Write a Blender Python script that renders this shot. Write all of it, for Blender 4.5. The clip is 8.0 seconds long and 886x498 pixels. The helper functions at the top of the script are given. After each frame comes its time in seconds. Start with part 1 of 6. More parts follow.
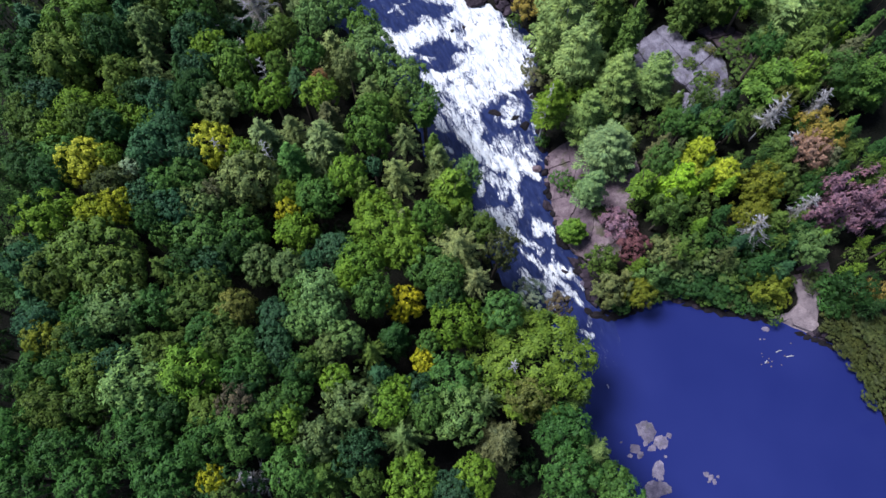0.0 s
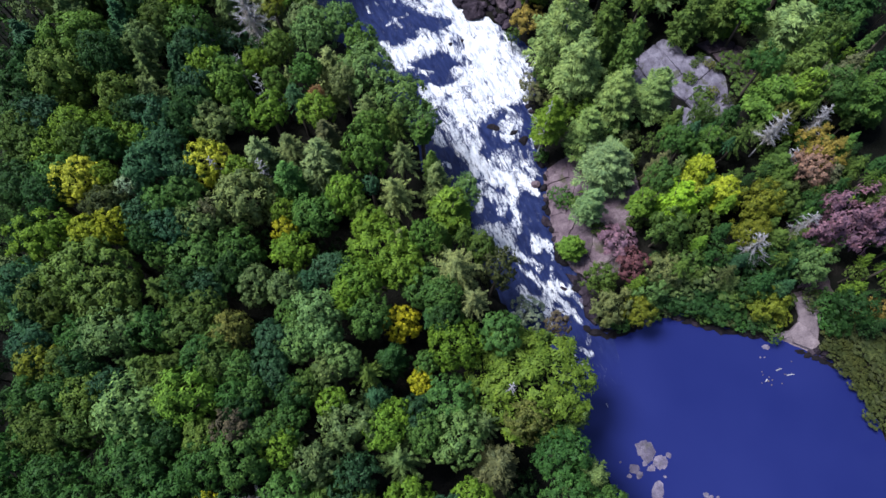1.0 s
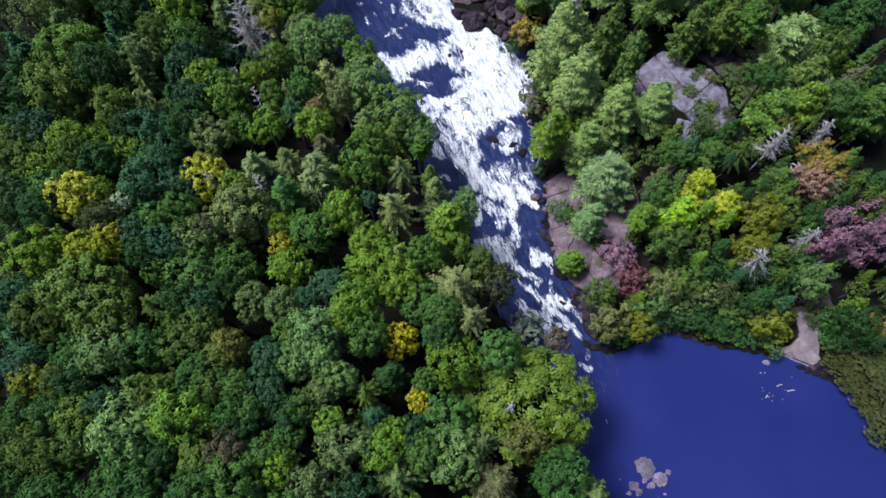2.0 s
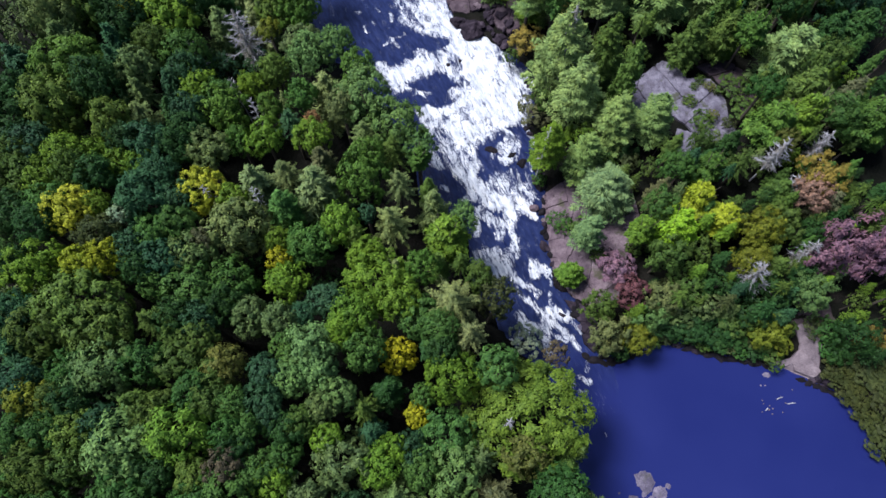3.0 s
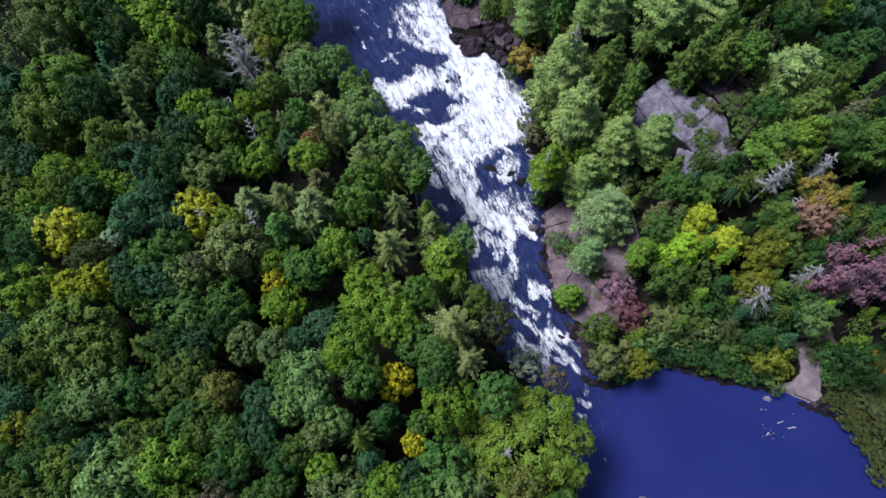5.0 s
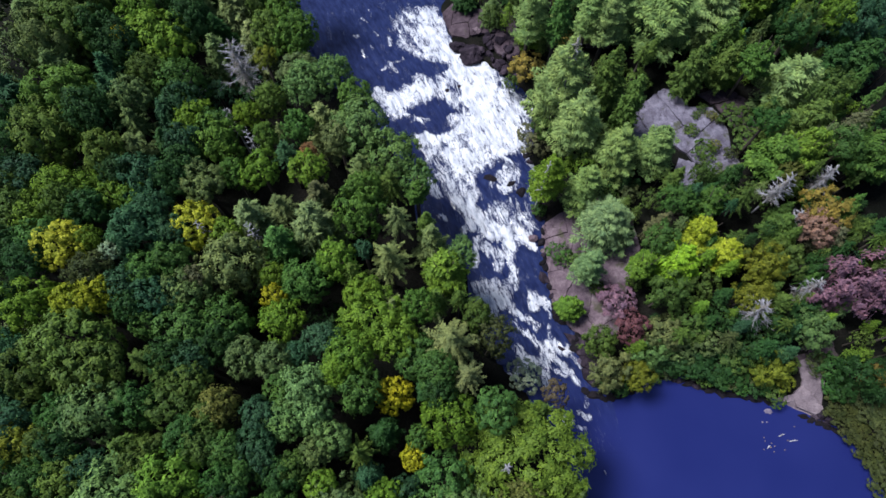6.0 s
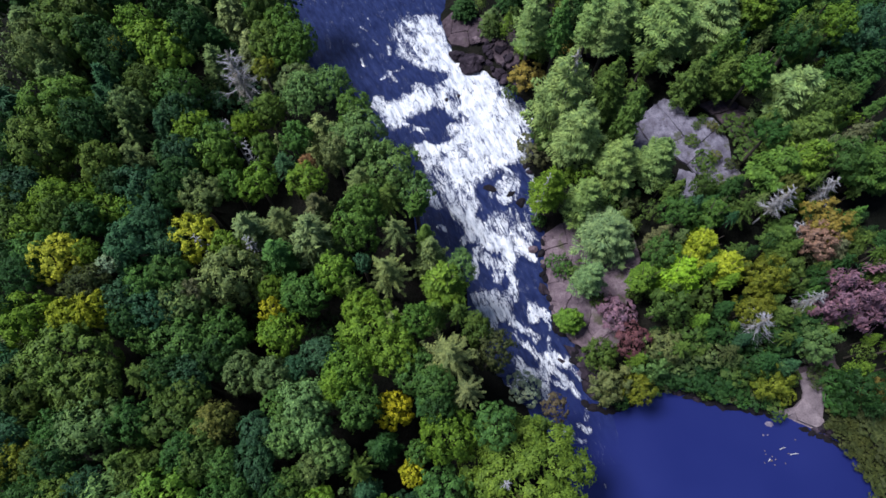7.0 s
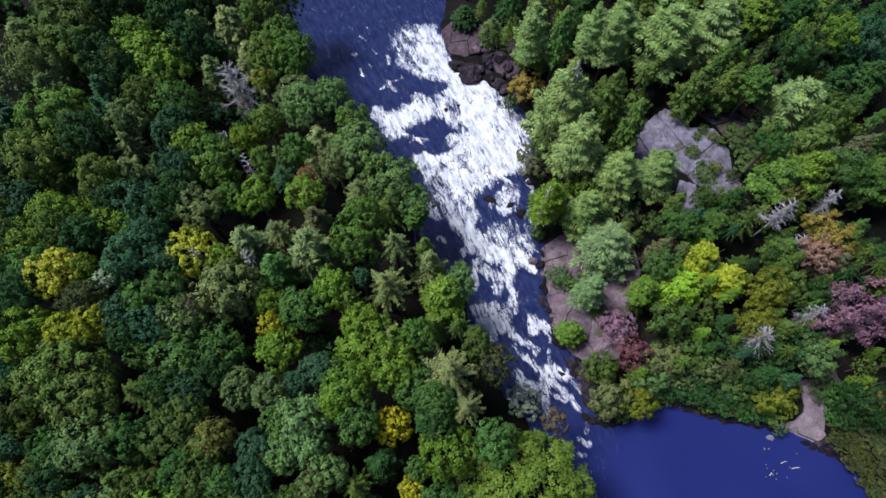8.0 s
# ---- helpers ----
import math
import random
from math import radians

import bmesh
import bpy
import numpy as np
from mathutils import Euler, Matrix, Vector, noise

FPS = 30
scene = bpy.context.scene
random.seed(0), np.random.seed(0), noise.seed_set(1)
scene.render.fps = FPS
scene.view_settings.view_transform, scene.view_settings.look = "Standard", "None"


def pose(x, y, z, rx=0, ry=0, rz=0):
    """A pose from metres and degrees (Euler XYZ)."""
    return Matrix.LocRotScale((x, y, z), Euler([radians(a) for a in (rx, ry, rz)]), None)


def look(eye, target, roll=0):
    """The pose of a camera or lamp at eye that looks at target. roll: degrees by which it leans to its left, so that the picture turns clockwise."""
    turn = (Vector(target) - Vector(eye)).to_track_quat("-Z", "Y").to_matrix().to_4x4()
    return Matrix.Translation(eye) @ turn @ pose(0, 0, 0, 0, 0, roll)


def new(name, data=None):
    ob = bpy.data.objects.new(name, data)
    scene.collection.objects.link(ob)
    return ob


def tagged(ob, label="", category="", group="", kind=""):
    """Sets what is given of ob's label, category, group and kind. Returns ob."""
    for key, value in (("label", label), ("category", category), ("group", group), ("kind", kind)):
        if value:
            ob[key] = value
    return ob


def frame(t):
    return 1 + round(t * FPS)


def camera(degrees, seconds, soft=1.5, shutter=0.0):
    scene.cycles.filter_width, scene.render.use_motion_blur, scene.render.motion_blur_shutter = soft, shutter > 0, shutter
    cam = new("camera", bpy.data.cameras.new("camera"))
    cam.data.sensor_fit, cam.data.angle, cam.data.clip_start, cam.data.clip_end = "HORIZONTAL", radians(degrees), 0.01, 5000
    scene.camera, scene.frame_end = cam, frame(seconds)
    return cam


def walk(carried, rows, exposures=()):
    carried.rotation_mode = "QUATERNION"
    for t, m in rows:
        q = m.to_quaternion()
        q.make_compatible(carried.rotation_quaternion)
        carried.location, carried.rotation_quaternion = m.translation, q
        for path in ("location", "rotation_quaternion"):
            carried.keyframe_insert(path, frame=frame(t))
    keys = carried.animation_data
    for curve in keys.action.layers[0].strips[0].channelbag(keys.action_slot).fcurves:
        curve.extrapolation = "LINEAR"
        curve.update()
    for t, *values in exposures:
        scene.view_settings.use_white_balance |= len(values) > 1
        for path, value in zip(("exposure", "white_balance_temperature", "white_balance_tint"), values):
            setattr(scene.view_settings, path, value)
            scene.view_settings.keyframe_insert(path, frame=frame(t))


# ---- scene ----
cam = camera(72.0, 8.0)
PATH = [
    (0, (-0.552, 3.392, 73.677), (-0.557, 4.088, 71.802), -0.6),
    (0.5, (-0.462, 4.473, 73.777), (-0.467, 5.17, 71.902), -0.5),
    (1, (-0.335, 5.47, 73.868), (-0.339, 6.168, 71.994), -0.5),
    (1.5, (-0.253, 6.343, 73.933), (-0.257, 7.043, 72.06), -0.4),
    (3, (-0.088, 8.642, 74.137), (-0.089, 9.343, 72.264), -0.2),
    (3.5, (-0.044, 9.331, 74.189), (-0.045, 10.031, 72.316), -0.1),
    (4, (0.0, 10.0, 74.254), (0.0, 10.7, 72.38), 0.0),
    (4.5, (0.026, 10.654, 74.316), (0.027, 11.354, 72.443), 0.1),
    (6, (0.095, 12.659, 74.517), (0.096, 13.361, 72.644), 0.2),
    (6.5, (0.12, 13.368, 74.613), (0.122, 14.07, 72.741), 0.3),
    (7, (0.131, 14.11, 74.686), (0.133, 14.812, 72.813), 0.3),
    (7.5, (0.18, 14.825, 74.747), (0.181, 15.528, 72.874), 0.3),
    (8, (0.196, 15.551, 74.825), (0.198, 16.255, 72.953), 0.3),
]
walk(cam, [(t, look(eye, target, roll)) for t, eye, target, roll in PATH], exposures=[(0.0, 1.72, 5800, 11), (8.0, 1.45, 5820, 11)])

# ---- world, sun ----
world = bpy.data.worlds.new("overcast_sky")
scene.world = world
world.use_nodes = True
wn = world.node_tree.nodes
sky = wn.new("ShaderNodeTexSky")
sky.sky_type = "NISHITA"
sky.sun_disc = False
sky.sun_elevation = radians(61)
sky.sun_rotation = radians(-70)
sky.air_density = 1.0
sky.dust_density = 1.5
sky.ozone_density = 1.0
wn["Background"].inputs["Strength"].default_value = 0.033
world.node_tree.links.new(sky.outputs["Color"], wn["Background"].inputs["Color"])
sun_data = bpy.data.lights.new("sun", "SUN")
sun_data.energy = 1.9
sun_data.angle = radians(20)
sun_data.color = (1.0, 0.97, 0.92)
sun = new("sun", sun_data)
sun.matrix_world = look((-55, 40, 105), (0, 20, 0))


# ---- materials ----
def material(name, roughness=0.7, specular=0.3):
    m = bpy.data.materials.new(name)
    m.use_nodes = True
    n, l = m.node_tree.nodes, m.node_tree.links
    b = n["Principled BSDF"]
    b.inputs["Roughness"].default_value = roughness
    b.inputs["Specular IOR Level"].default_value = specular
    return m, n, l, b


def node(n, kind, **values):
    k = n.new(kind)
    for key, v in values.items():
        k.inputs[key.replace("_", " ")].default_value = v
    return k


def mix(n, l, kind, factor, a, b):
    """A colour mix; each argument is a socket or a value."""
    k = n.new("ShaderNodeMix")
    k.data_type, k.blend_type = "RGBA", kind
    for socket, v in ((k.inputs[0], factor), (k.inputs[6], a), (k.inputs[7], b)):
        if isinstance(v, bpy.types.NodeSocket):
            l.new(v, socket)
        else:
            socket.default_value = v
    return k.outputs[2]


def ramp(n, l, source, stops):
    k = n.new("ShaderNodeValToRGB")
    e = k.color_ramp.elements
    while len(e) < len(stops):
        e.new(0.5)
    for one, (p, c) in zip(e, stops):
        one.position, one.color = p, (*c, 1)
    l.new(source, k.inputs[0])
    return k.outputs[0]


def noise_of(n, l, scale, detail=4.0, stretch=None, rough=0.55, turn=0.0, swirl=0.0):
    co = n.new("ShaderNodeNewGeometry").outputs["Position"]
    if turn:
        mp = n.new("ShaderNodeMapping")
        mp.inputs["Rotation"].default_value = (0, 0, radians(turn))
        l.new(co, mp.inputs["Vector"])
        co = mp.outputs["Vector"]
    if stretch:
        mp = n.new("ShaderNodeMapping")
        mp.inputs["Scale"].default_value = stretch
        l.new(co, mp.inputs["Vector"])
        co = mp.outputs["Vector"]
    k = node(n, "ShaderNodeTexNoise", Scale=scale, Detail=detail, Roughness=rough, Distortion=swirl)
    l.new(co, k.inputs["Vector"])
    return k.outputs["Fac"]


def bumped(n, l, b, height, strength, distance):
    k = node(n, "ShaderNodeBump", Strength=strength, Distance=distance)
    l.new(height, k.inputs["Height"])
    l.new(k.outputs["Normal"], b.inputs["Normal"])


def leaf_material(name, spread, gloss):
    """Foliage: the tree's own colour, varied leaf by leaf and clump by clump."""
    m, n, l, b = material(name, 0.6, gloss)
    own = n.new("ShaderNodeObjectInfo")
    geo = n.new("ShaderNodeNewGeometry")
    leaf = ramp(n, l, geo.outputs["Random Per Island"], [(0, (1 - spread,) * 3), (0.55, (1, 1, 1)), (1, (1 + 0.9 * spread, 1 + 0.75 * spread, 1 + 0.3 * spread))])
    c = mix(n, l, "MULTIPLY", 1.0, own.outputs["Color"], leaf)
    clump = ramp(n, l, noise_of(n, l, 0.9, 3), [(0.3, (0.72, 0.78, 0.8)), (0.7, (1.3, 1.2, 1.05))])
    c = mix(n, l, "MULTIPLY", 1.0, c, clump)
    spray = ramp(n, l, noise_of(n, l, 2.7, 2), [(0.32, (0.68, 0.72, 0.72)), (0.68, (1.34, 1.3, 1.2))])
    c = mix(n, l, "MULTIPLY", 1.0, c, spray)
    l.new(c, b.inputs["Base Color"])
    thin = n.new("ShaderNodeBsdfTranslucent")
    l.new(c, thin.inputs["Color"])
    both = n.new("ShaderNodeMixShader")
    both.inputs[0].default_value = 0.09
    l.new(b.outputs[0], both.inputs[1])
    l.new(thin.outputs[0], both.inputs[2])
    l.new(both.outputs[0], n["Material Output"].inputs["Surface"])
    return m


LEAVES = leaf_material("broad_leaves", 0.3, 0.12)
NEEDLES = leaf_material("needles", 0.3, 0.1)

BARK, n, l, b = material("bark", 0.9, 0.1)
c = ramp(n, l, noise_of(n, l, 6, 5, (3, 3, 0.5)), [(0.3, (0.025, 0.02, 0.016)), (0.7, (0.08, 0.068, 0.056))])
l.new(c, b.inputs["Base Color"])

DEADWOOD, n, l, b = material("bare_weathered_wood", 0.85, 0.15)
c = ramp(n, l, noise_of(n, l, 3, 5), [(0.3, (0.24, 0.23, 0.25)), (0.7, (0.44, 0.42, 0.45))])
l.new(c, b.inputs["Base Color"])


def stone_material(name, dark, mid, pale, moss=0.0):
    m, n, l, b = material(name, 0.85, 0.2)
    c = ramp(n, l, noise_of(n, l, 0.8, 8, None, 0.65), [(0.28, dark), (0.5, mid), (0.72, pale)])
    grain = ramp(n, l, noise_of(n, l, 9, 4), [(0.3, (0.72, 0.72, 0.72)), (0.7, (1.2, 1.2, 1.2))])
    c = mix(n, l, "MULTIPLY", 1.0, c, grain)
    own = n.new("ShaderNodeObjectInfo")
    tone = ramp(n, l, own.outputs["Random"], [(0, (0.75, 0.74, 0.76)), (1, (1.2, 1.18, 1.16))])
    c = mix(n, l, "MULTIPLY", 1.0, c, tone)
    if moss > 0.5:
        warp = n.new("ShaderNodeVectorMath")
        warp.operation = "MULTIPLY_ADD"
        bend = n.new("ShaderNodeTexNoise")
        bend.inputs["Scale"].default_value = 0.6
        spot = n.new("ShaderNodeNewGeometry").outputs["Position"]
        l.new(spot, bend.inputs["Vector"])
        l.new(bend.outputs["Color"], warp.inputs[0])
        warp.inputs[1].default_value = (1.6, 1.6, 0.2)
        l.new(spot, warp.inputs[2])
        split = n.new("ShaderNodeTexVoronoi")
        split.feature = "DISTANCE_TO_EDGE"
        split.inputs["Scale"].default_value = 0.55
        l.new(warp.outputs[0], split.inputs["Vector"])
        line = ramp(n, l, split.outputs["Distance"], [(0.0, (0.55, 0.52, 0.52)), (0.016, (1, 1, 1))])
        c = mix(n, l, "MULTIPLY", 1.0, c, line)
    if moss:
        where = ramp(n, l, noise_of(n, l, 0.5, 6), [(0.58, (0, 0, 0)), (0.66, (moss,) * 3)])
        c = mix(n, l, "MIX", where, c, (0.05, 0.055, 0.02, 1))
    l.new(c, b.inputs["Base Color"])
    bumped(n, l, b, noise_of(n, l, 3.5, 9, None, 0.65), 0.7, 0.15)
    return m


GRANITE = stone_material("pale_granite", (0.06, 0.05, 0.07), (0.15, 0.137, 0.18), (0.265, 0.25, 0.31), 0.8)
BANK_ROCK = stone_material("brown_bank_rock", (0.026, 0.017, 0.024), (0.062, 0.043, 0.054), (0.115, 0.085, 0.10), 0.3)
PINK_ROCK = stone_material("pink_bedrock", (0.078, 0.054, 0.072), (0.155, 0.112, 0.132), (0.25, 0.195, 0.215), 0.7)
DARK_ROCK = stone_material("wet_dark_rock", (0.009, 0.006, 0.011), (0.027, 0.019, 0.029), (0.072, 0.053, 0.07))
BEACH_ROCK = stone_material("smooth_shore_rock", (0.12, 0.094, 0.108), (0.20, 0.158, 0.172), (0.27, 0.22, 0.235))
# Near-black: rapids rock, and stand-in for dark reflections along the pool shore.
BLACK_ROCK_AND_REFLECTION = stone_material("wet_rock_and_dark_reflection", (0.003, 0.0025, 0.004), (0.007, 0.0055, 0.008), (0.018, 0.014, 0.018))
SUNK_ROCK = stone_material("half_sunk_rock", (0.055, 0.048, 0.08), (0.14, 0.12, 0.17), (0.27, 0.235, 0.29), 0.4)

# Soil, moss and litter, taken near black to stand in for canopy shade.
SOIL, n, l, b = material("forest_floor_with_shade", 0.95, 0.1)
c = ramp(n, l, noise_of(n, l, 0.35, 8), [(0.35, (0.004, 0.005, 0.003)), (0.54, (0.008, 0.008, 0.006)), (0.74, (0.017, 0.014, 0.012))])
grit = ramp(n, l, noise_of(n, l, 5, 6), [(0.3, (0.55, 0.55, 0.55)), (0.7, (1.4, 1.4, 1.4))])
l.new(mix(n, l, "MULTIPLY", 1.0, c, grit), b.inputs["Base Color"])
bumped(n, l, b, noise_of(n, l, 4, 8), 0.8, 0.2)

POOL, n, l, b = material("still_dark_water", 0.08, 0.5)
b.inputs["IOR"].default_value = 1.33
c = ramp(n, l, noise_of(n, l, 0.05, 3), [(0.3, (0.0118, 0.0165, 0.098)), (0.7, (0.0182, 0.0238, 0.12))])
l.new(c, b.inputs["Base Color"])
bumped(n, l, b, noise_of(n, l, 2.2, 5, (1, 0.5, 1)), 0.12, 0.05)

RIVER, n, l, b = material("white_water", 0.25, 0.25)
foam = n.new("ShaderNodeAttribute")
foam.attribute_name = "foam"
fine = noise_of(n, l, 0.85, 10, (1.5, 0.5, 1.0), 0.66, -20, 1.6)
wisp = noise_of(n, l, 1.7, 5, (1.5, 0.5, 1.0), 0.6, -20, 2.2)
# thin curling threads where the wisp noise crosses its middle
centred = n.new("ShaderNodeMath")
centred.operation = "SUBTRACT"
l.new(wisp, centred.inputs[0])
centred.inputs[1].default_value = 0.5
folded = n.new("ShaderNodeMath")
folded.operation = "ABSOLUTE"
l.new(centred.outputs[0], folded.inputs[0])
threads = n.new("ShaderNodeMapRange")
l.new(folded.outputs[0], threads.inputs["Value"])
threads.inputs["From Min"].default_value, threads.inputs["From Max"].default_value = 0.0, 0.11
threads.inputs["To Min"].default_value, threads.inputs["To Max"].default_value = 1.0, 0.0
both = n.new("ShaderNodeMath")
both.operation = "MULTIPLY_ADD"
l.new(threads.outputs[0], both.inputs[0])
both.inputs[1].default_value = 0.2
l.new(fine, both.inputs[2])
ragged = n.new("ShaderNodeMapRange")
l.new(both.outputs[0], ragged.inputs["Value"])
ragged.inputs["From Min"].default_value, ragged.inputs["From Max"].default_value = 0.43, 0.75
ragged.inputs["To Min"].default_value, ragged.inputs["To Max"].default_value = -0.62, 0.5
add = n.new("ShaderNodeMath")
l.new(ragged.outputs[0], add.inputs[0])
l.new(foam.outputs["Fac"], add.inputs[1])
# broad thin places where the dark water shows through
thin = n.new("ShaderNodeMapRange")
l.new(noise_of(n, l, 0.42, 4, (1.7, 0.55, 1.0), 0.6, -24, 1.2), thin.inputs["Value"])
thin.inputs["From Min"].default_value, thin.inputs["From Max"].default_value = 0.36, 0.6
thin.inputs["To Min"].default_value, thin.inputs["To Max"].default_value = -0.28, 0.14
lean = n.new("ShaderNodeMath")
l.new(add.outputs[0], lean.inputs[0])
l.new(thin.outputs[0], lean.inputs[1])
white = ramp(n, l, lean.outputs[0], [(0.04, (0, 0, 0)), (0.26, (0.1, 0.1, 0.1)), (0.52, (0.45, 0.45, 0.45)), (0.82, (1, 1, 1))])
slow = ramp(n, l, noise_of(n, l, 0.05, 3), [(0.3, (0.0118, 0.0165, 0.098)), (0.7, (0.0182, 0.0238, 0.12))])
swift = ramp(n, l, noise_of(n, l, 1.2, 6, (1.5, 0.5, 1), 0.6, -28), [(0.3, (0.0085, 0.012, 0.046)), (0.7, (0.024, 0.034, 0.105))])
place = n.new("ShaderNodeSeparateXYZ")
l.new(n.new("ShaderNodeNewGeometry").outputs["Position"], place.inputs[0])
reach = n.new("ShaderNodeMapRange")
l.new(place.outputs["Y"], reach.inputs["Value"])
reach.inputs["From Min"].default_value, reach.inputs["From Max"].default_value = 17.0, 25.0
deep = mix(n, l, "MIX", reach.outputs[0], slow, swift)
spume = ramp(n, l, noise_of(n, l, 1.1, 8, (1.6, 0.4, 1), 0.68, -24, 0.6), [(0.34, (0.34, 0.36, 0.43)), (0.48, (0.58, 0.59, 0.64)), (0.64, (0.79, 0.78, 0.80))])
l.new(mix(n, l, "MIX", white, deep, spume), b.inputs["Base Color"])
rough = n.new("ShaderNodeMapRange")
l.new(white, rough.inputs["Value"])
rough.inputs["To Min"].default_value, rough.inputs["To Max"].default_value = 0.1, 0.9
l.new(rough.outputs[0], b.inputs["Roughness"])
k = node(n, "ShaderNodeBump", Distance=0.15)
l.new(fine, k.inputs["Height"])
power = n.new("ShaderNodeMapRange")
l.new(white, power.inputs["Value"])
power.inputs["To Min"].default_value, power.inputs["To Max"].default_value = 0.04, 0.4
l.new(power.outputs[0], k.inputs["Strength"])
l.new(k.outputs["Normal"], b.inputs["Normal"])


# ---- the lie of the land ----
def water_level(y):
    return float(np.interp(y, (25, 28, 36, 48, 60, 80), (0, 0.4, 0.9, 1.25, 1.5, 1.65)))


# the bank lines: (x, y) up the west bank of the river, then down its east bank and round the pool
SHORE = [(12, -60), (18, -20), (20.5, 0), (18, 5.5), (15.2, 9), (14.5, 13), (12.5, 19), (7, 26), (3.5, 32), (3, 38), (-3, 43.5), (-4, 48), (-6, 53),
         (-11.5, 61.5), (-16, 65), (-21, 69), (-25, 80), (-34, 100), (-60, 160), (-30, 165), (-8, 100), (0.6, 83), (-0.2, 78), (1.5, 71.4), (6.3, 68.6), (12.4, 63),
         (12.9, 58.5), (11.8, 53), (12.9, 48.5), (13.4, 43), (13.5, 36.7), (14.3, 31.6), (17.3, 28.7), (17.8, 24.5), (19, 22.2), (24.8, 23.2)]
SHORE += [(28.8, 24.4), (32, 22.8), (35.3, 22.2), (39.9, 21.5), (43.7, 19.8), (46.1, 18.5), (48.3, 16.4), (49.8, 12.8), (50.6, 8.5), (52, 0), (60, -20), (70, -60)]


def shore_distance(px, py):
    """Metres from the water's edge, for arrays; negative in the water."""
    s = np.array(SHORE, float)
    e = np.roll(s, -1, 0)
    best, inside = np.full(px.shape, 1e9), np.zeros(px.shape, bool)
    for (ax, ay), (bx, by) in zip(s, e):
        dx, dy = bx - ax, by - ay
        k = np.clip(((px - ax) * dx + (py - ay) * dy) / (dx * dx + dy * dy), 0, 1)
        best = np.minimum(best, np.hypot(px - ax - k * dx, py - ay - k * dy))
        if ay != by:
            inside ^= ((ay > py) != (by > py)) & (px < dx * (py - ay) / dy + ax)
    return np.where(inside, -best, best)


def land(px, py):
    """Ground height, for arrays."""
    px, py = np.asarray(px, float), np.asarray(py, float)
    d = shore_distance(px, py)
    level = np.interp(py, (25, 28, 36, 48, 60, 80), (0, 0.4, 0.9, 1.25, 1.5, 1.65))
    east = 1 / (1 + np.exp(np.clip(-(px - 8 - np.clip(20 - py, 0, 20) * 1.5) / 2, -50, 50)))
    rise_w = 0.5 * np.minimum(d, 2) + 0.08 * np.clip(d - 2, 0, 30)
    rise_e = 0.55 * np.minimum(d, 2) + 0.15 * np.clip(d - 2, 0, 14)
    dry = 0.12 + east * rise_e + (1 - east) * rise_w
    wet = -0.3 - 0.4 * np.clip(-d, 0, 5)
    wave = 0.35 * np.sin(px * 0.31 + 1.3 * np.sin(py * 0.17)) * np.sin(py * 0.27 + 0.6)
    return level + np.where(d > 0, dry + wave * np.clip(d / 4, 0, 1), wet)


def ground_at(x, y):
    return float(land(np.array([x]), np.array([y]))[0])


def sheet(name, xs, ys, heights, mat):
    v = [(x, y, heights[j][i]) for j, y in enumerate(ys) for i, x in enumerate(xs)]
    w = len(xs)
    f = [(j * w + i, j * w + i + 1, (j + 1) * w + i + 1, (j + 1) * w + i) for j in range(len(ys) - 1) for i in range(w - 1)]
    me = bpy.data.meshes.new(name)
    me.from_pydata(v, [], f)
    me.polygons.foreach_set("use_smooth", [True] * len(f))
    me.materials.append(mat)
    return new(name, me)


far = [90, 110, 150, 220, 350, 600, 1100, 2000]
gx = np.array([-v for v in reversed(far)] + list(np.arange(-72, 73, 1.0)) + far)
gy = np.array([-v for v in reversed(far)] + list(np.arange(-40, 115, 1.0)) + [130, 160, 220, 350, 600, 1100, 2000])
mx, my = np.meshgrid(gx, gy)
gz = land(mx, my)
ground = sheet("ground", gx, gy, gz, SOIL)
tagged(ground, "forest floor of soil, moss and litter, darkened for canopy shade", "ground", kind="structure")

# ---- water ----
px_, py_ = np.linspace(8, 72, 65), np.linspace(-58, 26.5, 86)
pool = sheet("water", px_, py_, [[0.0] * len(px_)] * len(py_), POOL)
tagged(pool, "still deep blue pool below the rapids", "water", kind="structure")

FOAM = []


def froth(x0, y0, x1, y1, w, k=1.0):
    """A tongue of broken water from one place to another, w metres wide to each side."""
    FOAM.append((x0, y0, x1, y1, w, k))


froth(-4.5, 75.7, -1.9, 72.6, 2.33, 0.72)
froth(-2.2, 76.4, -0.7, 71.0, 1.66, 1.05)
froth(-1.1, 73.6, 1.4, 68.6, 1.40, 1.2)
froth(-5.4, 72.0, -2.9, 70.6, 1.07, 0.5)
froth(-5.7, 76.4, -4.1, 76.9, 1.01, 0.45)
froth(1.4, 68.6, 5.3, 67.1, 1.95, 1.3)
froth(1.0, 69.5, 6.4, 69.0, 0.65, 1.1)
froth(3.0, 66.7, 6.1, 62.2, 1.84, 1.2)
froth(5.5, 64.0, 6.8, 57.5, 2.37, 1.35)
froth(7.1, 62.2, 9.1, 56.6, 2.12, 1.25)
froth(7.8, 65.0, 10.5, 61.3, 1.20, 0.85)
froth(10.9, 62.4, 12.8, 60.5, 0.87, 0.72)
froth(9.6, 59.9, 11.7, 58.4, 0.79, 0.42)
froth(10.4, 56.8, 11.0, 54.6, 0.46, 0.95)
froth(6.0, 56.8, 8.3, 54.8, 1.55, 1.3)
froth(7.5, 54.7, 10.2, 55.4, 0.62, 1.1)
froth(3.7, 57.6, 5.2, 53.1, 1.47, 1.15)
froth(-0.1, 65.0, -3.3, 63.8, 1.28, 1)
froth(-3.6, 63.5, -7.0, 62.0, 1.35, 1.15)
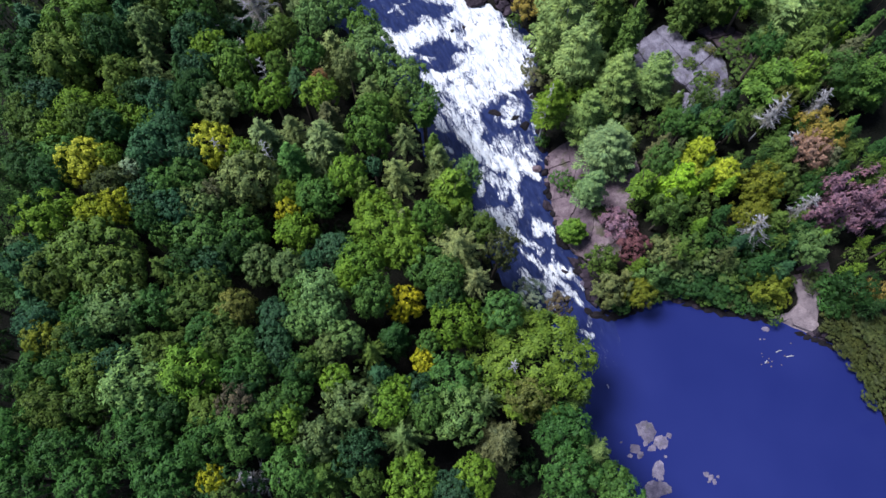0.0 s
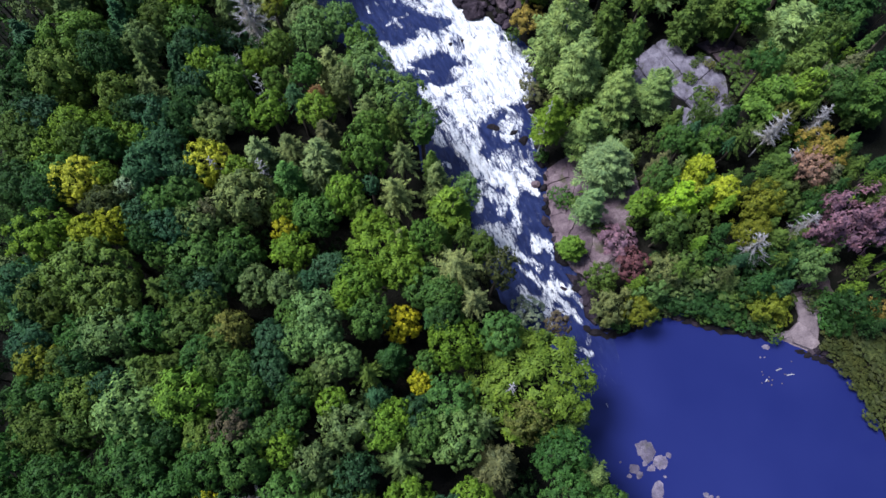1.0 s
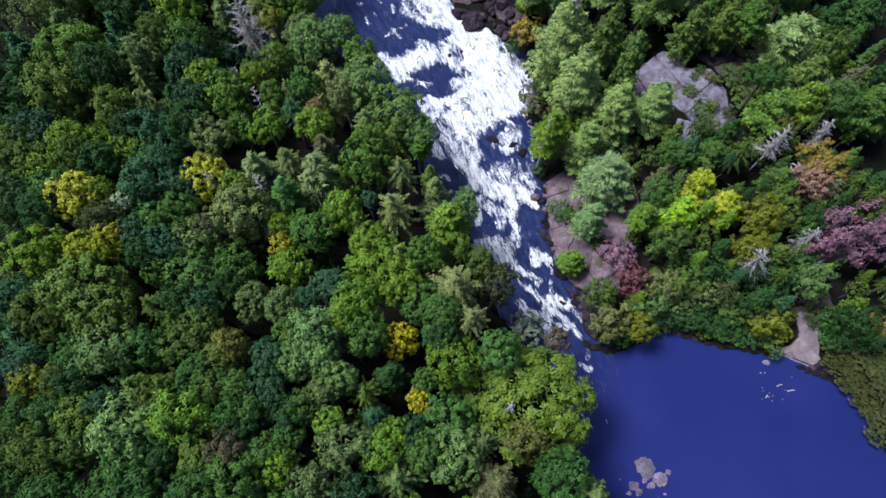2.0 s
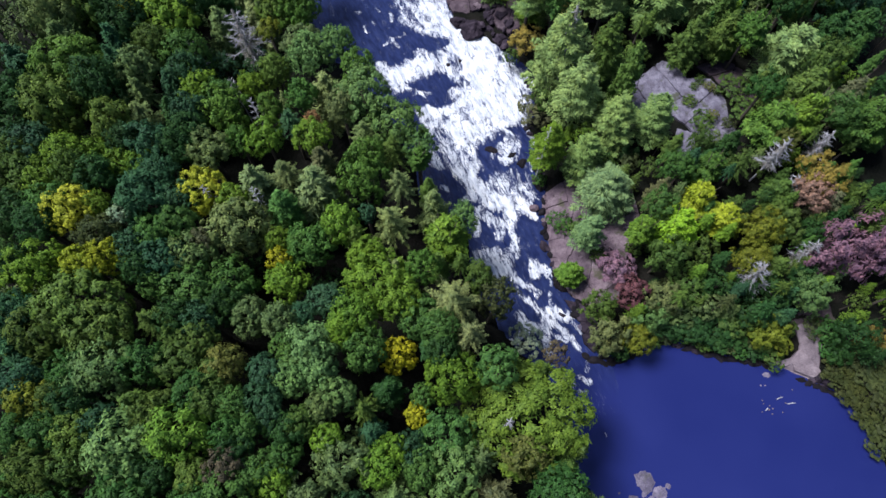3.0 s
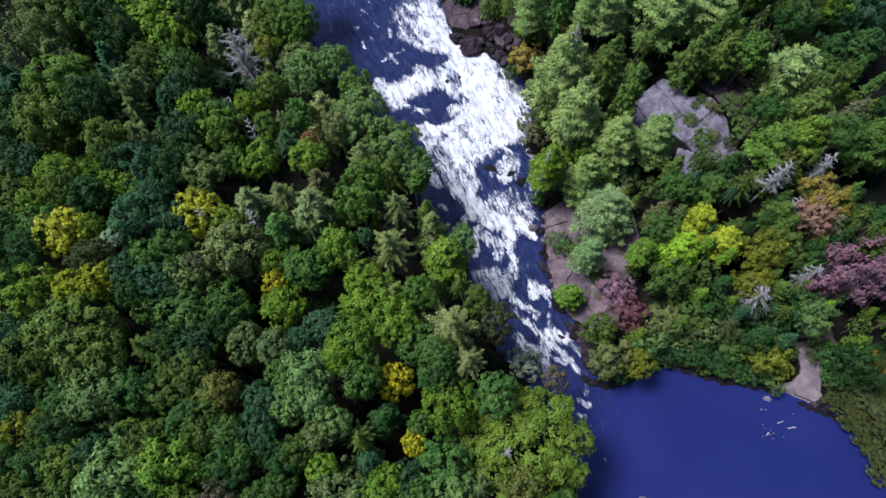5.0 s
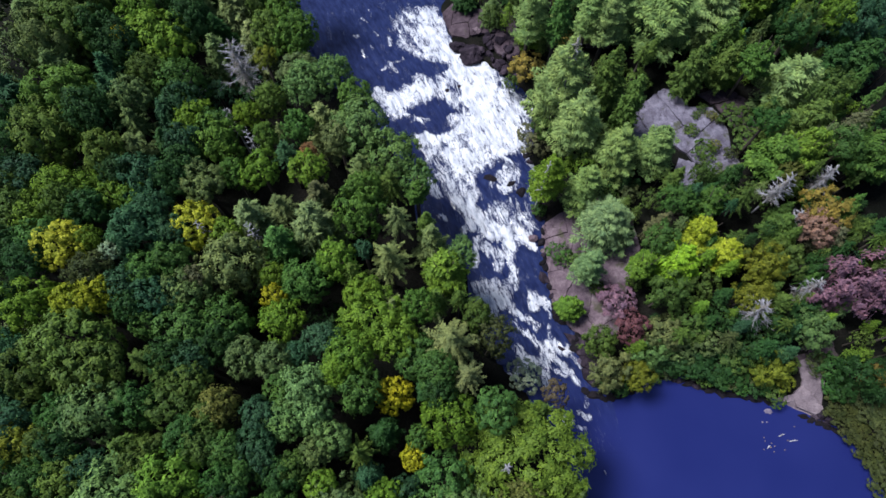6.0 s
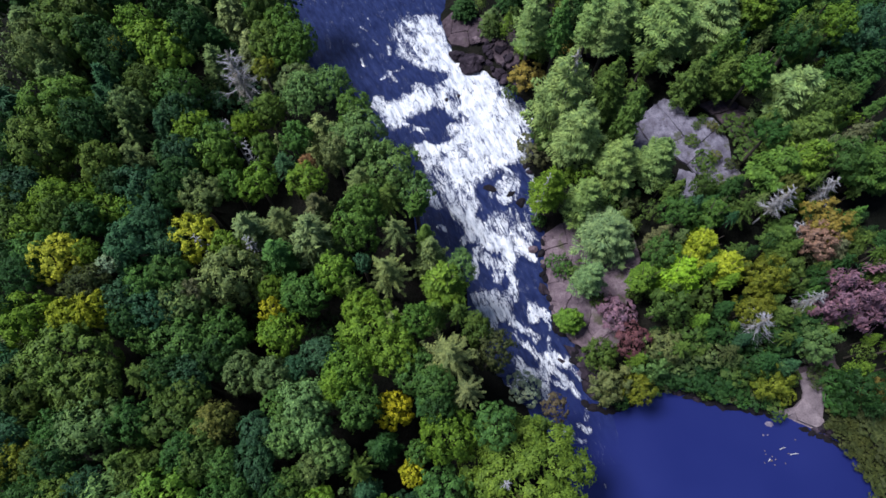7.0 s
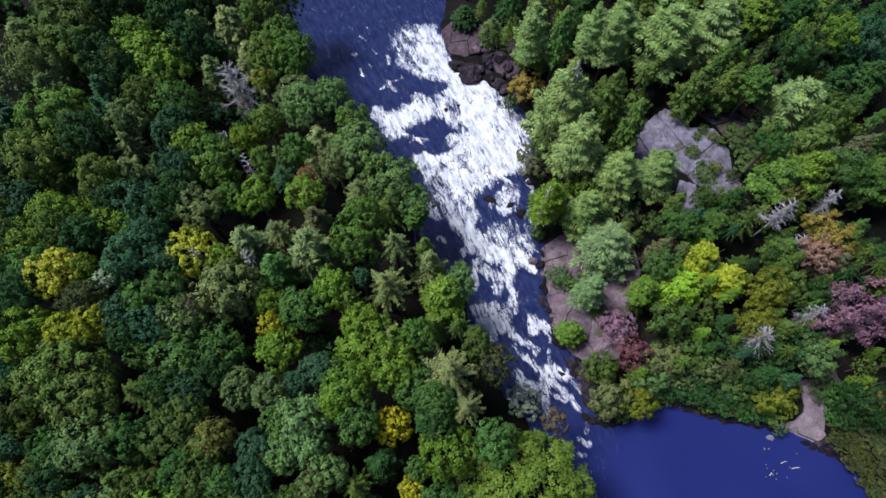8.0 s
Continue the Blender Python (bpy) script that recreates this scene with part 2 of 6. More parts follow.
froth(-7.4, 61.7, -6.0, 59.8, 0.87, 1.05)
froth(-8.9, 63.5, -7.2, 61.0, 0.79, 0.8)
froth(-3.3, 66.1, -2.2, 65.0, 0.72, 0.9)
froth(-1.0, 64.0, 2.6, 62.7, 0.96, 0.72)
froth(1.4, 64.0, 3.7, 60.1, 0.87, 0.5)
froth(-5.7, 59.9, -2.1, 58.9, 0.47, 0.85)
froth(-2.9, 56.2, 0.6, 56.0, 0.85, 1.15)
froth(0.6, 56.2, 3.9, 58.9, 1.01, 1.15)
froth(1.5, 59.1, 4.3, 59.6, 0.79, 0.95)
froth(-2.4, 54.8, 1.5, 54.1, 0.69, 0.7)
froth(1.5, 55.0, 3.0, 50.6, 1.30, 0.95)
froth(2.5, 53.3, 4.5, 49.7, 0.99, 0.92)
froth(-1.0, 53.1, 1.3, 48.9, 1.14, 0.5)
froth(-1.7, 49.7, -0.5, 47.7, 0.53, 0.8)
froth(1.5, 49.5, 4.5, 48.1, 0.98, 0.72)
froth(9.0, 52.9, 8.5, 48.6, 0.53, 0.85)
froth(7.8, 50.6, 9.4, 48.9, 0.53, 0.6)
froth(10.2, 52.4, 9.8, 49.7, 0.38, 0.55)
froth(6.9, 49.2, 8.2, 48.4, 0.45, 0.5)
froth(11.6, 53.7, 12.7, 51.1, 0.54, 0.9)
froth(3.6, 46.8, 3.9, 43.4, 0.67, 1.05)
froth(3.3, 44.4, 2.9, 42.5, 0.37, 0.9)
froth(4.6, 44.2, 6.6, 42.6, 1.11, 1)
froth(7.2, 45.0, 10.3, 43.4, 1.48, 0.62)
froth(6.5, 42.9, 10.5, 41.9, 0.95, 1.2)
froth(8.3, 42.6, 9.0, 40.1, 0.80, 1.15)
froth(10.5, 42.3, 11.9, 40.3, 0.37, 1)
froth(4.8, 41.1, 7.2, 39.5, 0.73, 0.62)
froth(7.5, 39.5, 7.0, 37.6, 0.58, 0.7)
froth(8.9, 40.3, 9.3, 35.8, 0.40, 0.88)
froth(9.0, 36.5, 9.5, 34.9, 0.21, 0.8)
froth(4.6, 40.3, 4.2, 38.0, 0.36, 0.75)
froth(1.7, 48.2, 3.7, 45.3, 0.97, 0.78)
froth(0.6, 49.9, 2.5, 47.7, 0.83, 0.58)
froth(9.2, 46.6, 11.4, 45.7, 0.75, 0.34)
froth(11.7, 49.2, 11.9, 47.3, 0.30, 0.5)
froth(-0.2, 45.0, 0.6, 44.2, 0.37, 0.6)
froth(5.2, 35.2, 7.8, 34.3, 1.07, 0.72)
froth(5.5, 33.7, 7.4, 33.3, 0.92, 1)
froth(6.2, 32.9, 6.3, 31.6, 0.42, 1)
froth(7.7, 34.3, 8.7, 32.2, 0.50, 0.85)
froth(5.4, 36.2, 8.6, 35.8, 0.43, 0.42)
froth(11.3, 35.2, 11.7, 32.5, 0.50, 1.05)
froth(11.9, 33.6, 13.0, 32.9, 0.42, 0.95)
froth(12.7, 32.9, 13.3, 31.2, 0.21, 0.8)
froth(8.7, 32.2, 10.8, 31.0, 0.42, 0.85)
froth(10.8, 31.5, 11.8, 30.3, 0.35, 0.62)
froth(9.0, 30.7, 10.5, 29.2, 0.35, 0.42)
froth(10.7, 29.3, 12.4, 28.0, 0.49, 0.6)
froth(12.0, 28.2, 13.4, 26.5, 0.55, 1)
froth(13.4, 28.0, 15.2, 27.3, 0.55, 1.05)
froth(15.1, 27.4, 16.0, 27.2, 0.21, 0.85)
froth(9.3, 27.3, 9.9, 25.3, 0.55, 0.9)
froth(9.9, 25.9, 8.1, 23.9, 0.41, 0.9)
froth(10.2, 26.2, 12.4, 25.8, 0.48, 0.85)
froth(12.4, 26.6, 12.7, 22.6, 0.38, 0.9)
froth(14.1, 26.2, 16.3, 23.5, 0.41, 0.9)
froth(13.1, 25.3, 14.9, 24.2, 0.21, 0.75)
froth(15.1, 26.9, 17.5, 25.1, 0.28, 0.5)
froth(13.1, 30.0, 13.8, 28.5, 0.21, 0.5)
froth(17.6, 21.6, 17.4, 20.7, 0.30, 0.52)
froth(16.3, 19.9, 17.4, 19.4, 0.30, 0.55)
froth(14.6, 19.5, 15.4, 18.9, 0.30, 0.6)
froth(14.8, 19.0, 14.9, 18.1, 0.20, 0.5)
froth(16.0, 18.3, 16.9, 17.9, 0.20, 0.5)
froth(-8.7, 67.6, -5.5, 69.3, 0.25, 0.48)
froth(-7.6, 68.6, -6.4, 67.3, 0.20, 0.42)
froth(-11.3, 78.1, -10.7, 76.9, 0.18, 0.48)
froth(-12.0, 76.5, -11.2, 75.8, 0.15, 0.46)
froth(-6.9, 77.7, -6.0, 76.5, 0.17, 0.48)
froth(-7.9, 73.2, -7.5, 71.6, 0.17, 0.44)
froth(-7.3, 75.9, -6.6, 75.0, 0.15, 0.46)
froth(-10.3, 74.3, -9.6, 73.6, 0.15, 0.42)
froth(-11.8, 70.8, -11.2, 69.8, 0.15, 0.42)
froth(-10.6, 71.6, -10.1, 71.0, 0.15, 0.42)
froth(-13.1, 73.8, -12.5, 73.2, 0.15, 0.4)
froth(-1.6, 58.3, 0.7, 58.0, 0.86, -0.5)
froth(-4.6, 57.3, -2.9, 57.8, 0.62, -0.5)
froth(-5.9, 58.9, -4.6, 59.2, 0.47, -0.45)
froth(-3.0, 61.2, 1.4, 60.9, 0.32, -0.1)
froth(-5.0, 68.2, 0.2, 67.7, 0.81, -0.6)
froth(3.8, 63.1, 3.2, 62.0, 0.24, -0.1)
froth(0.6, 65.1, 0.8, 65.0, 0.20, -0.3)
froth(6.2, 51.6, 6.8, 50.6, 0.46, -0.4)
froth(9.4, 53.7, 11.1, 51.6, 0.54, -0.5)
froth(5.5, 50.1, 6.2, 47.4, 0.68, -0.5)
froth(10.4, 39.5, 11.6, 35.8, 1.15, -0.6)
froth(6.3, 37.1, 7.4, 36.8, 0.43, -0.3)
froth(-1.3, 52.0, -0.8, 51.1, 0.46, -0.2)
froth(8.8, 59.0, 10.7, 57.2, 0.31, 0.3)

ry = np.arange(14.5, 100, 0.17)
west = np.interp(ry, (9, 13, 19, 26, 32, 38, 43.5, 48, 53, 61.5, 65, 69, 80, 100), (15, 14.5, 12.5, 7, 3.5, 3, -3, -4, -6, -11.5, -16, -21, -25, -34)) - 2.0
east_ = np.interp(ry, (14, 19, 22, 24.5, 28.7, 31.6, 36.7, 43, 48.5, 53, 58.5, 63, 68.6, 71.4, 78, 83, 100), (20, 19.6, 19, 17.8, 17.3, 14.3, 13.5, 13.4, 12.9, 11.8, 12.9, 12.4, 6.3, 1.5, -0.2, 0.6, -8)) + 1.2
ACROSS = 140
grid_k = np.linspace(0, 1, ACROSS)
rx2 = west[:, None] + (east_ - west)[:, None] * grid_k[None, :]
ry2 = np.repeat(ry[:, None], ACROSS, 1)


def rip(scale_, along, seed):
    """Noise over the river, drawn out along the current."""
    o = Vector((seed * 9.1, seed * 4.3, seed))
    a, b_ = (rx2 + bend_x) * 0.88 + (ry2 + bend_y) * 0.48, (ry2 + bend_y) * 0.88 - (rx2 + bend_x) * 0.48
    return np.array([noise.noise(Vector((x * scale_, y * scale_ * along, 0)) + o) for x, y in zip(a.ravel(), b_.ravel())]).reshape(rx2.shape)


bend_x, bend_y = 0 * rx2, 0 * rx2
big_x, big_y, mid_x, mid_y = rip(0.3, 1, 1), rip(0.3, 1, 2), rip(0.95, 0.8, 3), rip(0.95, 0.8, 4)
bend_x, bend_y = 1.3 * big_x + 0.35 * mid_x, 1.3 * big_y + 0.35 * mid_y
thread, grain = rip(1.5, 0.34, 5), rip(3.3, 0.42, 6)
wx, wy = rx2 + 0.35 * big_x + 0.3 * mid_x + 0.16 * grain, ry2 + 0.4 * big_y + 0.45 * mid_y + 0.3 * thread
cover = np.zeros(rx2.shape)
for x0, y0, x1, y1, w, k in sorted(FOAM, key=lambda one: one[5] < 0):
    dx, dy = x1 - x0, y1 - y0
    s = np.clip(((wx - x0) * dx + (wy - y0) * dy) / (dx * dx + dy * dy + 1e-9), 0, 1)
    d = np.hypot(wx - x0 - s * dx, wy - y0 - s * dy) / w
    soft_edge = np.clip((1.75 - d) / 1.25, 0, 1)
    soft_edge = soft_edge * soft_edge * (3 - 2 * soft_edge)
    cover = np.maximum(cover, k * soft_edge) if k > 0 else cover * np.clip(1 + 1.8 * k * soft_edge, 0, 1)
mask = np.clip((0.86 + 0.34 * mid_x) * cover + 0.14 * thread - 0.4 * np.clip(1 - 4 * cover, 0, 1), -1, 1.4)
quiet = np.clip((ry2 - 22) / 5, 0, 1)
level = np.interp(ry, (14.5, 15.5, 25, 28, 36, 48, 60, 80), (-0.05, 0.015, 0.03, 0.4, 0.9, 1.25, 1.5, 1.65))
foamy = np.clip(mask, 0, 1)
river_z = level[:, None] + (0.15 + 0.85 * quiet) * (0.05 * mid_x * quiet + foamy * (0.1 + 0.2 * thread + 0.1 * grain + 0.2 * mid_y))
cells = [(j * ACROSS + i, j * ACROSS + i + 1, (j + 1) * ACROSS + i + 1, (j + 1) * ACROSS + i) for j in range(len(ry) - 1) for i in range(ACROSS - 1)]
me = bpy.data.meshes.new("river")
me.from_pydata([(float(a), float(b_), float(c_)) for a, b_, c_ in zip(rx2.ravel(), ry2.ravel(), river_z.ravel())], [], cells)
me.polygons.foreach_set("use_smooth", [True] * len(cells))
me.attributes.new("foam", "FLOAT", "POINT").data.foreach_set("value", mask.ravel().astype(np.float32))
me.materials.append(RIVER)
tagged(new("water", me), "white-water rapids over dark rocks in the river", "water", kind="structure")


# ---- rocks ----
def mesh_of(name, verts, faces, mat, smooth=False):
    me = bpy.data.meshes.new(name)
    me.from_pydata([tuple(map(float, v)) for v in verts], [], faces)
    if smooth:
        me.polygons.foreach_set("use_smooth", [True] * len(me.polygons))
    me.materials.append(mat)
    return me


def boulder(x, y, rx, ry_, rz, turn, mat, label, lift=0.0, base=None, seed=0):
    """A rounded angular boulder, sunk a third into what it lies on."""
    bm = bmesh.new()
    bmesh.ops.create_icosphere(bm, subdivisions=3, radius=1)
    o = Vector((seed * 3.7 + x, y * 1.3, seed))
    rag = 0.36 if rz < 0.22 and rx > 0.3 else 0.2
    for v in bm.verts:
        p = v.co.copy()
        cut = 1.0
        for k in range(7):
            a = Vector((noise.noise(o + Vector((k, 0, 0))), noise.noise(o + Vector((0, k, 5))), noise.noise(o + Vector((5, 0, k))) + 0.15)).normalized()
            cut = min(cut, (0.66 + 0.22 * noise.noise(o * 2 + Vector((k, k, 0)))) / max(p.dot(a), 0.05))
        v.co = p * cut * (1 + rag * noise.noise(p * 2.5 + o) + 0.6 * rag * noise.noise(p * 6 + o))
        v.co = Vector((v.co.x * rx, v.co.y * ry_, v.co.z * rz))
    me = bpy.data.meshes.new("boulder")
    bm.to_mesh(me)
    bm.free()
    me.materials.append(mat)
    ob = new("boulder", me)
    z = (ground_at(x, y) if base is None else base) + 0.25 * rz + lift
    ob.matrix_world = pose(x, y, z, 0, 0, turn)
    return tagged(ob, label, "rock", "rocks by the water")


def tube(verts, faces, a, b_, r0, r1, sides=6):
    a, b_ = Vector(a), Vector(b_)
    q = (b_ - a).to_track_quat("Z", "Y")
    base = len(verts)
    for p, r in ((a, r0), (b_, r1)):
        for k in range(sides):
            t_ = 2 * math.pi * k / sides
            verts.append(p + q @ Vector((math.cos(t_) * r, math.sin(t_) * r, 0)))
    for k in range(sides):
        k2 = (k + 1) % sides
        faces.append((base + k, base + k2, base + sides + k2, base + sides + k))
    faces.append(tuple(base + sides + k for k in range(sides)))


def clipped(poly, px, py, nx, ny):
    """The part of a polygon on the inner side of a line."""
    out = []
    for k, (ax, ay) in enumerate(poly):
        bx, by = poly[(k + 1) % len(poly)]
        da, db = (ax - px) * nx + (ay - py) * ny, (bx - px) * nx + (by - py) * ny
        if da <= 0:
            out.append((ax, ay))
        if da * db < 0:
            f = da / (da - db)
            out.append((ax + (bx - ax) * f, ay + (by - ay) * f))
    return out


def inside_of(poly, x, y):
    hit = False
    for k, (ax, ay) in enumerate(poly):
        bx, by = poly[(k + 1) % len(poly)]
        if (ay > y) != (by > y) and x < (bx - ax) * (y - ay) / (by - ay) + ax:
            hit = not hit
    return hit


def ledge(label, mat, outline, pieces, seed, lift=0.0, crack=0.022, step=0.09):
    """Bedrock that has split along joints: an outline, filled with close-set slabs that follow the ground."""
    rng = random.Random(seed)
    cx, cy = sum(p[0] for p in outline) / len(outline), sum(p[1] for p in outline) / len(outline)
    root = tagged(new("rock_outcrop"), label, "rock", "bedrock ledges")
    root.location = (cx, cy, ground_at(cx, cy))
    lo_x, hi_x = min(p[0] for p in outline), max(p[0] for p in outline)
    lo_y, hi_y = min(p[1] for p in outline), max(p[1] for p in outline)
    seeds = []
    while len(seeds) < pieces:
        p = (rng.uniform(lo_x, hi_x), rng.uniform(lo_y, hi_y))
        if inside_of(outline, *p) and (not seeds or min(math.hypot(p[0] - q[0], p[1] - q[1]) for q in seeds) > 0.6 * math.sqrt((hi_x - lo_x) * (hi_y - lo_y) / pieces)):
            seeds.append(p)
        elif rng.random() < 0.002:
            seeds.append(p)
    for sx, sy in seeds:
        poly = [(sx + 7 * math.cos(k * 0.785), sy + 7 * math.sin(k * 0.785)) for k in range(8)]
        for qx, qy in seeds:
            if (qx, qy) != (sx, sy):
                nx, ny = qx - sx, qy - sy
                d = math.hypot(nx, ny)
                poly = clipped(poly, (sx + qx) / 2 - nx / d * crack, (sy + qy) / 2 - ny / d * crack, nx / d, ny / d)
        rim = []
        for k, (ax, ay) in enumerate(poly):
            bx, by = poly[(k + 1) % len(poly)]
            parts = max(1, int(math.hypot(bx - ax, by - ay) / 0.35))
            for f in range(parts):
                x, y = ax + (bx - ax) * f / parts, ay + (by - ay) * f / parts
                j = noise.noise(Vector((x * 1.7, y * 1.7, seed))) * 0.16
                x, y = x + j, y + noise.noise(Vector((y * 1.7, x * 1.7, seed + 3))) * 0.16
                if not inside_of(outline, x, y):
                    near, far_ = 0.0, 1.0
                    for _ in range(9):
                        half = (near + far_) / 2
                        near, far_ = (half, far_) if inside_of(outline, sx + (x - sx) * half, sy + (y - sy) * half) else (near, half)
                    near *= 1 + 0.05 * noise.noise(Vector((x, y, seed + 9)))
                    x, y = sx + (x - sx) * near, sy + (y - sy) * near
                rim.append((x, y))
        if len(rim) < 5:
            continue
        up = rng.uniform(-step, step)
        tx, ty = rng.uniform(-0.05, 0.05), rng.uniform(-0.05, 0.05)
        verts, faces, m_ = [], [], len(rim)
        flat = [(sx + (x - sx) * k_, sy + (y - sy) * k_, dz) for k_, dz in ((1.0, -1.6), (1.0, -0.07), (0.975, -0.01), (0.6, 0.02), (0.28, 0.03)) for x, y in rim]
        floor_z = land([p[0] for p in flat], [p[1] for p in flat])
        for (x, y, dz), g in zip(flat, floor_z):
            h = float(g) + 0.32 + lift + up + tx * (x - sx) + ty * (y - sy) + dz
            h += 0.08 * noise.noise(Vector((x, y, seed)) * 0.7) + 0.05 * noise.noise(Vector((x, y, seed)) * 2.1) if dz > -1 else 0
            verts.append((x - cx, y - cy, h - root.location.z))
        for r in range(4):
            faces += [(r * m_ + k, r * m_ + (k + 1) % m_, (r + 1) * m_ + (k + 1) % m_, (r + 1) * m_ + k) for k in range(m_)]
        faces.append(tuple(4 * m_ + k for k in range(m_)))
        new("slab", mesh_of("slab", verts, faces, mat)).parent = root
    return root


def log(x, y, z, length, thick, turn, label):
    v, f = [], []
    tube(v, f, (-length / 2, 0, 0), (0, 0.04 * length, 0.02), thick, thick * 0.9, 7)
    tube(v, f, (0, 0.04 * length, 0.02), (length / 2, 0, 0), thick * 0.9, thick * 0.5, 7)
    tube(v, f, (0.1 * length, 0.04 * length, 0.02), (0.2 * length, 0.2 * length, 0.1), thick * 0.4, thick * 0.2, 5)
    ob = new("driftwood_log", mesh_of("driftwood_log", v, f, DEADWOOD))
    ob.matrix_world = pose(x, y, z, 0, 0, turn)
    return tagged(ob, label, "log", "driftwood in the pool")


ledge("pale grey-lilac granite ledge with dark cracks in woods", GRANITE, [(23.3, 58.1), (26.8, 59.7), (30.0, 62.2), (31.9, 61.3), (32.4, 59.0), (35.9, 58.8), (37.6, 55.7), (37.7, 52.1), (38.6, 50.6), (35.3, 49.2), (32.7, 51.1), (30.4, 53.2), (26.9, 54.0), (23.7, 54.9)], 8, 5)
ledge("pale granite step below the ledge", GRANITE, [(30.8, 51.7), (32.8, 50.9), (32.7, 47.2), (30.7, 46.0), (29.6, 48.8)], 2, 8)
ledge("pinkish grey bedrock shelf along the rapids", PINK_ROCK, [(12.7, 43.3), (15.7, 44.9), (20.2, 46.5), (23.7, 45.0), (24.7, 39.5), (22.7, 34.3), (21.3, 28.9), (17.9, 28.4), (16.0, 29.8), (13.8, 32.7), (13.3, 36.5), (12.6, 40.1)], 13, 11)
ledge("smooth pale rock landing sloping into the pool", BEACH_ROCK, [(42.5, 25.7), (43.8, 26.2), (45.0, 25.8), (45.3, 24.3), (44.8, 21.9), (44.9, 20.3), (43.7, 19.3), (42.5, 19.3), (40.7, 20.3), (39.9, 21.6), (41.6, 22.0), (42.7, 23.5)], 2, 15, 0.0, 0.003, 0.01)
ledge("brown bedrock bank beside the boulders", BANK_ROCK, [(-0.5, 77.1), (1.5, 78.3), (4.7, 76.8), (7.6, 76.5), (10.0, 75.8), (11.4, 70.9), (10.5, 67.5), (7.8, 69.4), (6.1, 72.5), (3.4, 72.1), (1.4, 73.1)], 9, 17)
ledge("reddish bedrock between the pines", BANK_ROCK, [(19.8, 73.2), (23.4, 74.2), (24.8, 71.8), (23.3, 69.0), (20.3, 69.4)], 4, 19)
ledge("dark layered rock edge by the lowest rapids", DARK_ROCK, [(15.0, 29.4), (17.0, 28.7), (18.1, 27.3), (18.9, 25.6), (18.2, 22.8), (17.1, 23.9), (16.8, 26.3)], 9, 23, 0.75)
ledge("reddish brown bare earth and rock behind the landing", BANK_ROCK, [(41.0, 28.0), (43.4, 28.8), (46.4, 28.3), (47.1, 26.2), (44.7, 25.1), (42.4, 25.8)], 3, 37, -0.22)
ledge("brown mossy bedrock beside the granite ledge", BANK_ROCK, [(34.3, 61.0), (37.6, 62.1), (40.7, 60.3), (41.8, 55.2), (39.9, 52.8), (39.1, 55.2), (36.6, 58.7)], 4, 39, -0.15)
boulder(4.25, 69.86, 1.92, 1.75, 1.1, 20, DARK_ROCK, "large dark wet boulder in the rapids", 0, 1.9, 7)
boulder(2.41, 71.01, 1.26, 1.51, 0.9, 70, DARK_ROCK, "dark wet boulder in the rapids", 0, 1.9, 8)
boulder(6.88, 69.99, 0.92, 0.84, 0.6, 10, DARK_ROCK, "dark wet boulder in the rapids", 0, 2.0, 9)
boulder(8.96, 67.10, 1.40, 0.99, 0.8, 40, DARK_ROCK, "dark wet boulder in the rapids", 0, 1.8, 10)
boulder(10.75, 66.17, 0.90, 0.74, 0.6, 50, DARK_ROCK, "dark wet boulder in the rapids", 0, 1.8, 12)
boulder(7.95, 67.97, 0.83, 0.91, 0.6, 10, DARK_ROCK, "dark wet boulder in the rapids", 0, 1.9, 13)
boulder(9.77, 68.71, 0.91, 0.83, 0.6, 80, DARK_ROCK, "dark wet boulder beside the rapids", 0, 2.2, 14)
boulder(6.34, 71.27, 0.83, 0.67, 0.5, 0, DARK_ROCK, "dark boulder on the rocky bank", 0.4, None, 15)
boulder(8.16, 70.99, 0.83, 0.75, 0.5, 30, DARK_ROCK, "dark boulder on the rocky bank", 0.4, None, 16)
boulder(9.46, 69.66, 0.75, 0.66, 0.5, 60, DARK_ROCK, "dark boulder on the rocky bank", 0.4, None, 17)
boulder(5.02, 72.72, 0.76, 0.59, 0.5, 10, PINK_ROCK, "brown boulder on the rocky bank", 0.4, None, 18)
boulder(0.66, 63.95, 0.32, 0.32, 0.3, 0, DARK_ROCK, "small dark rock in white water", 0, 1.6, 19)
boulder(2.38, 64.60, 0.28, 0.24, 0.25, 0, DARK_ROCK, "small dark rock in white water", 0, 1.6, 20)
boulder(11.77, 41.61, 0.63, 0.59, 0.5, 0, PINK_ROCK, "round grey boulder in the rapids", 0, 1.2, 21)
boulder(12.92, 39.92, 0.40, 0.33, 0.3, 0, PINK_ROCK, "small grey rock at the rapids edge", 0, 1.1, 22)
boulder(12.36, 62.65, 0.50, 0.58, 0.4, 0, DARK_ROCK, "dark rock at the rapids edge", 0, 1.5, 23)
boulder(12.11, 45.59, 0.53, 0.83, 0.4, 20, DARK_ROCK, "dark rock at the rapids edge", 0, 1.3, 24)
boulder(12.71, 47.19, 0.53, 0.68, 0.4, 10, DARK_ROCK, "dark rock at the rapids edge", 0, 1.4, 25)
boulder(9.10, 49.40, 0.99, 0.54, 0.3, 20, BLACK_ROCK_AND_REFLECTION, "dark flat rock breaking the rapids", 0, 1.2, 26)
boulder(10.54, 48.13, 0.84, 0.61, 0.35, 50, BLACK_ROCK_AND_REFLECTION, "dark flat rock breaking the rapids", 0, 1.2, 27)
boulder(6.49, 50.25, 1.00, 0.61, 0.3, 0, BLACK_ROCK_AND_REFLECTION, "dark flat rock breaking the rapids", 0, 1.2, 28)
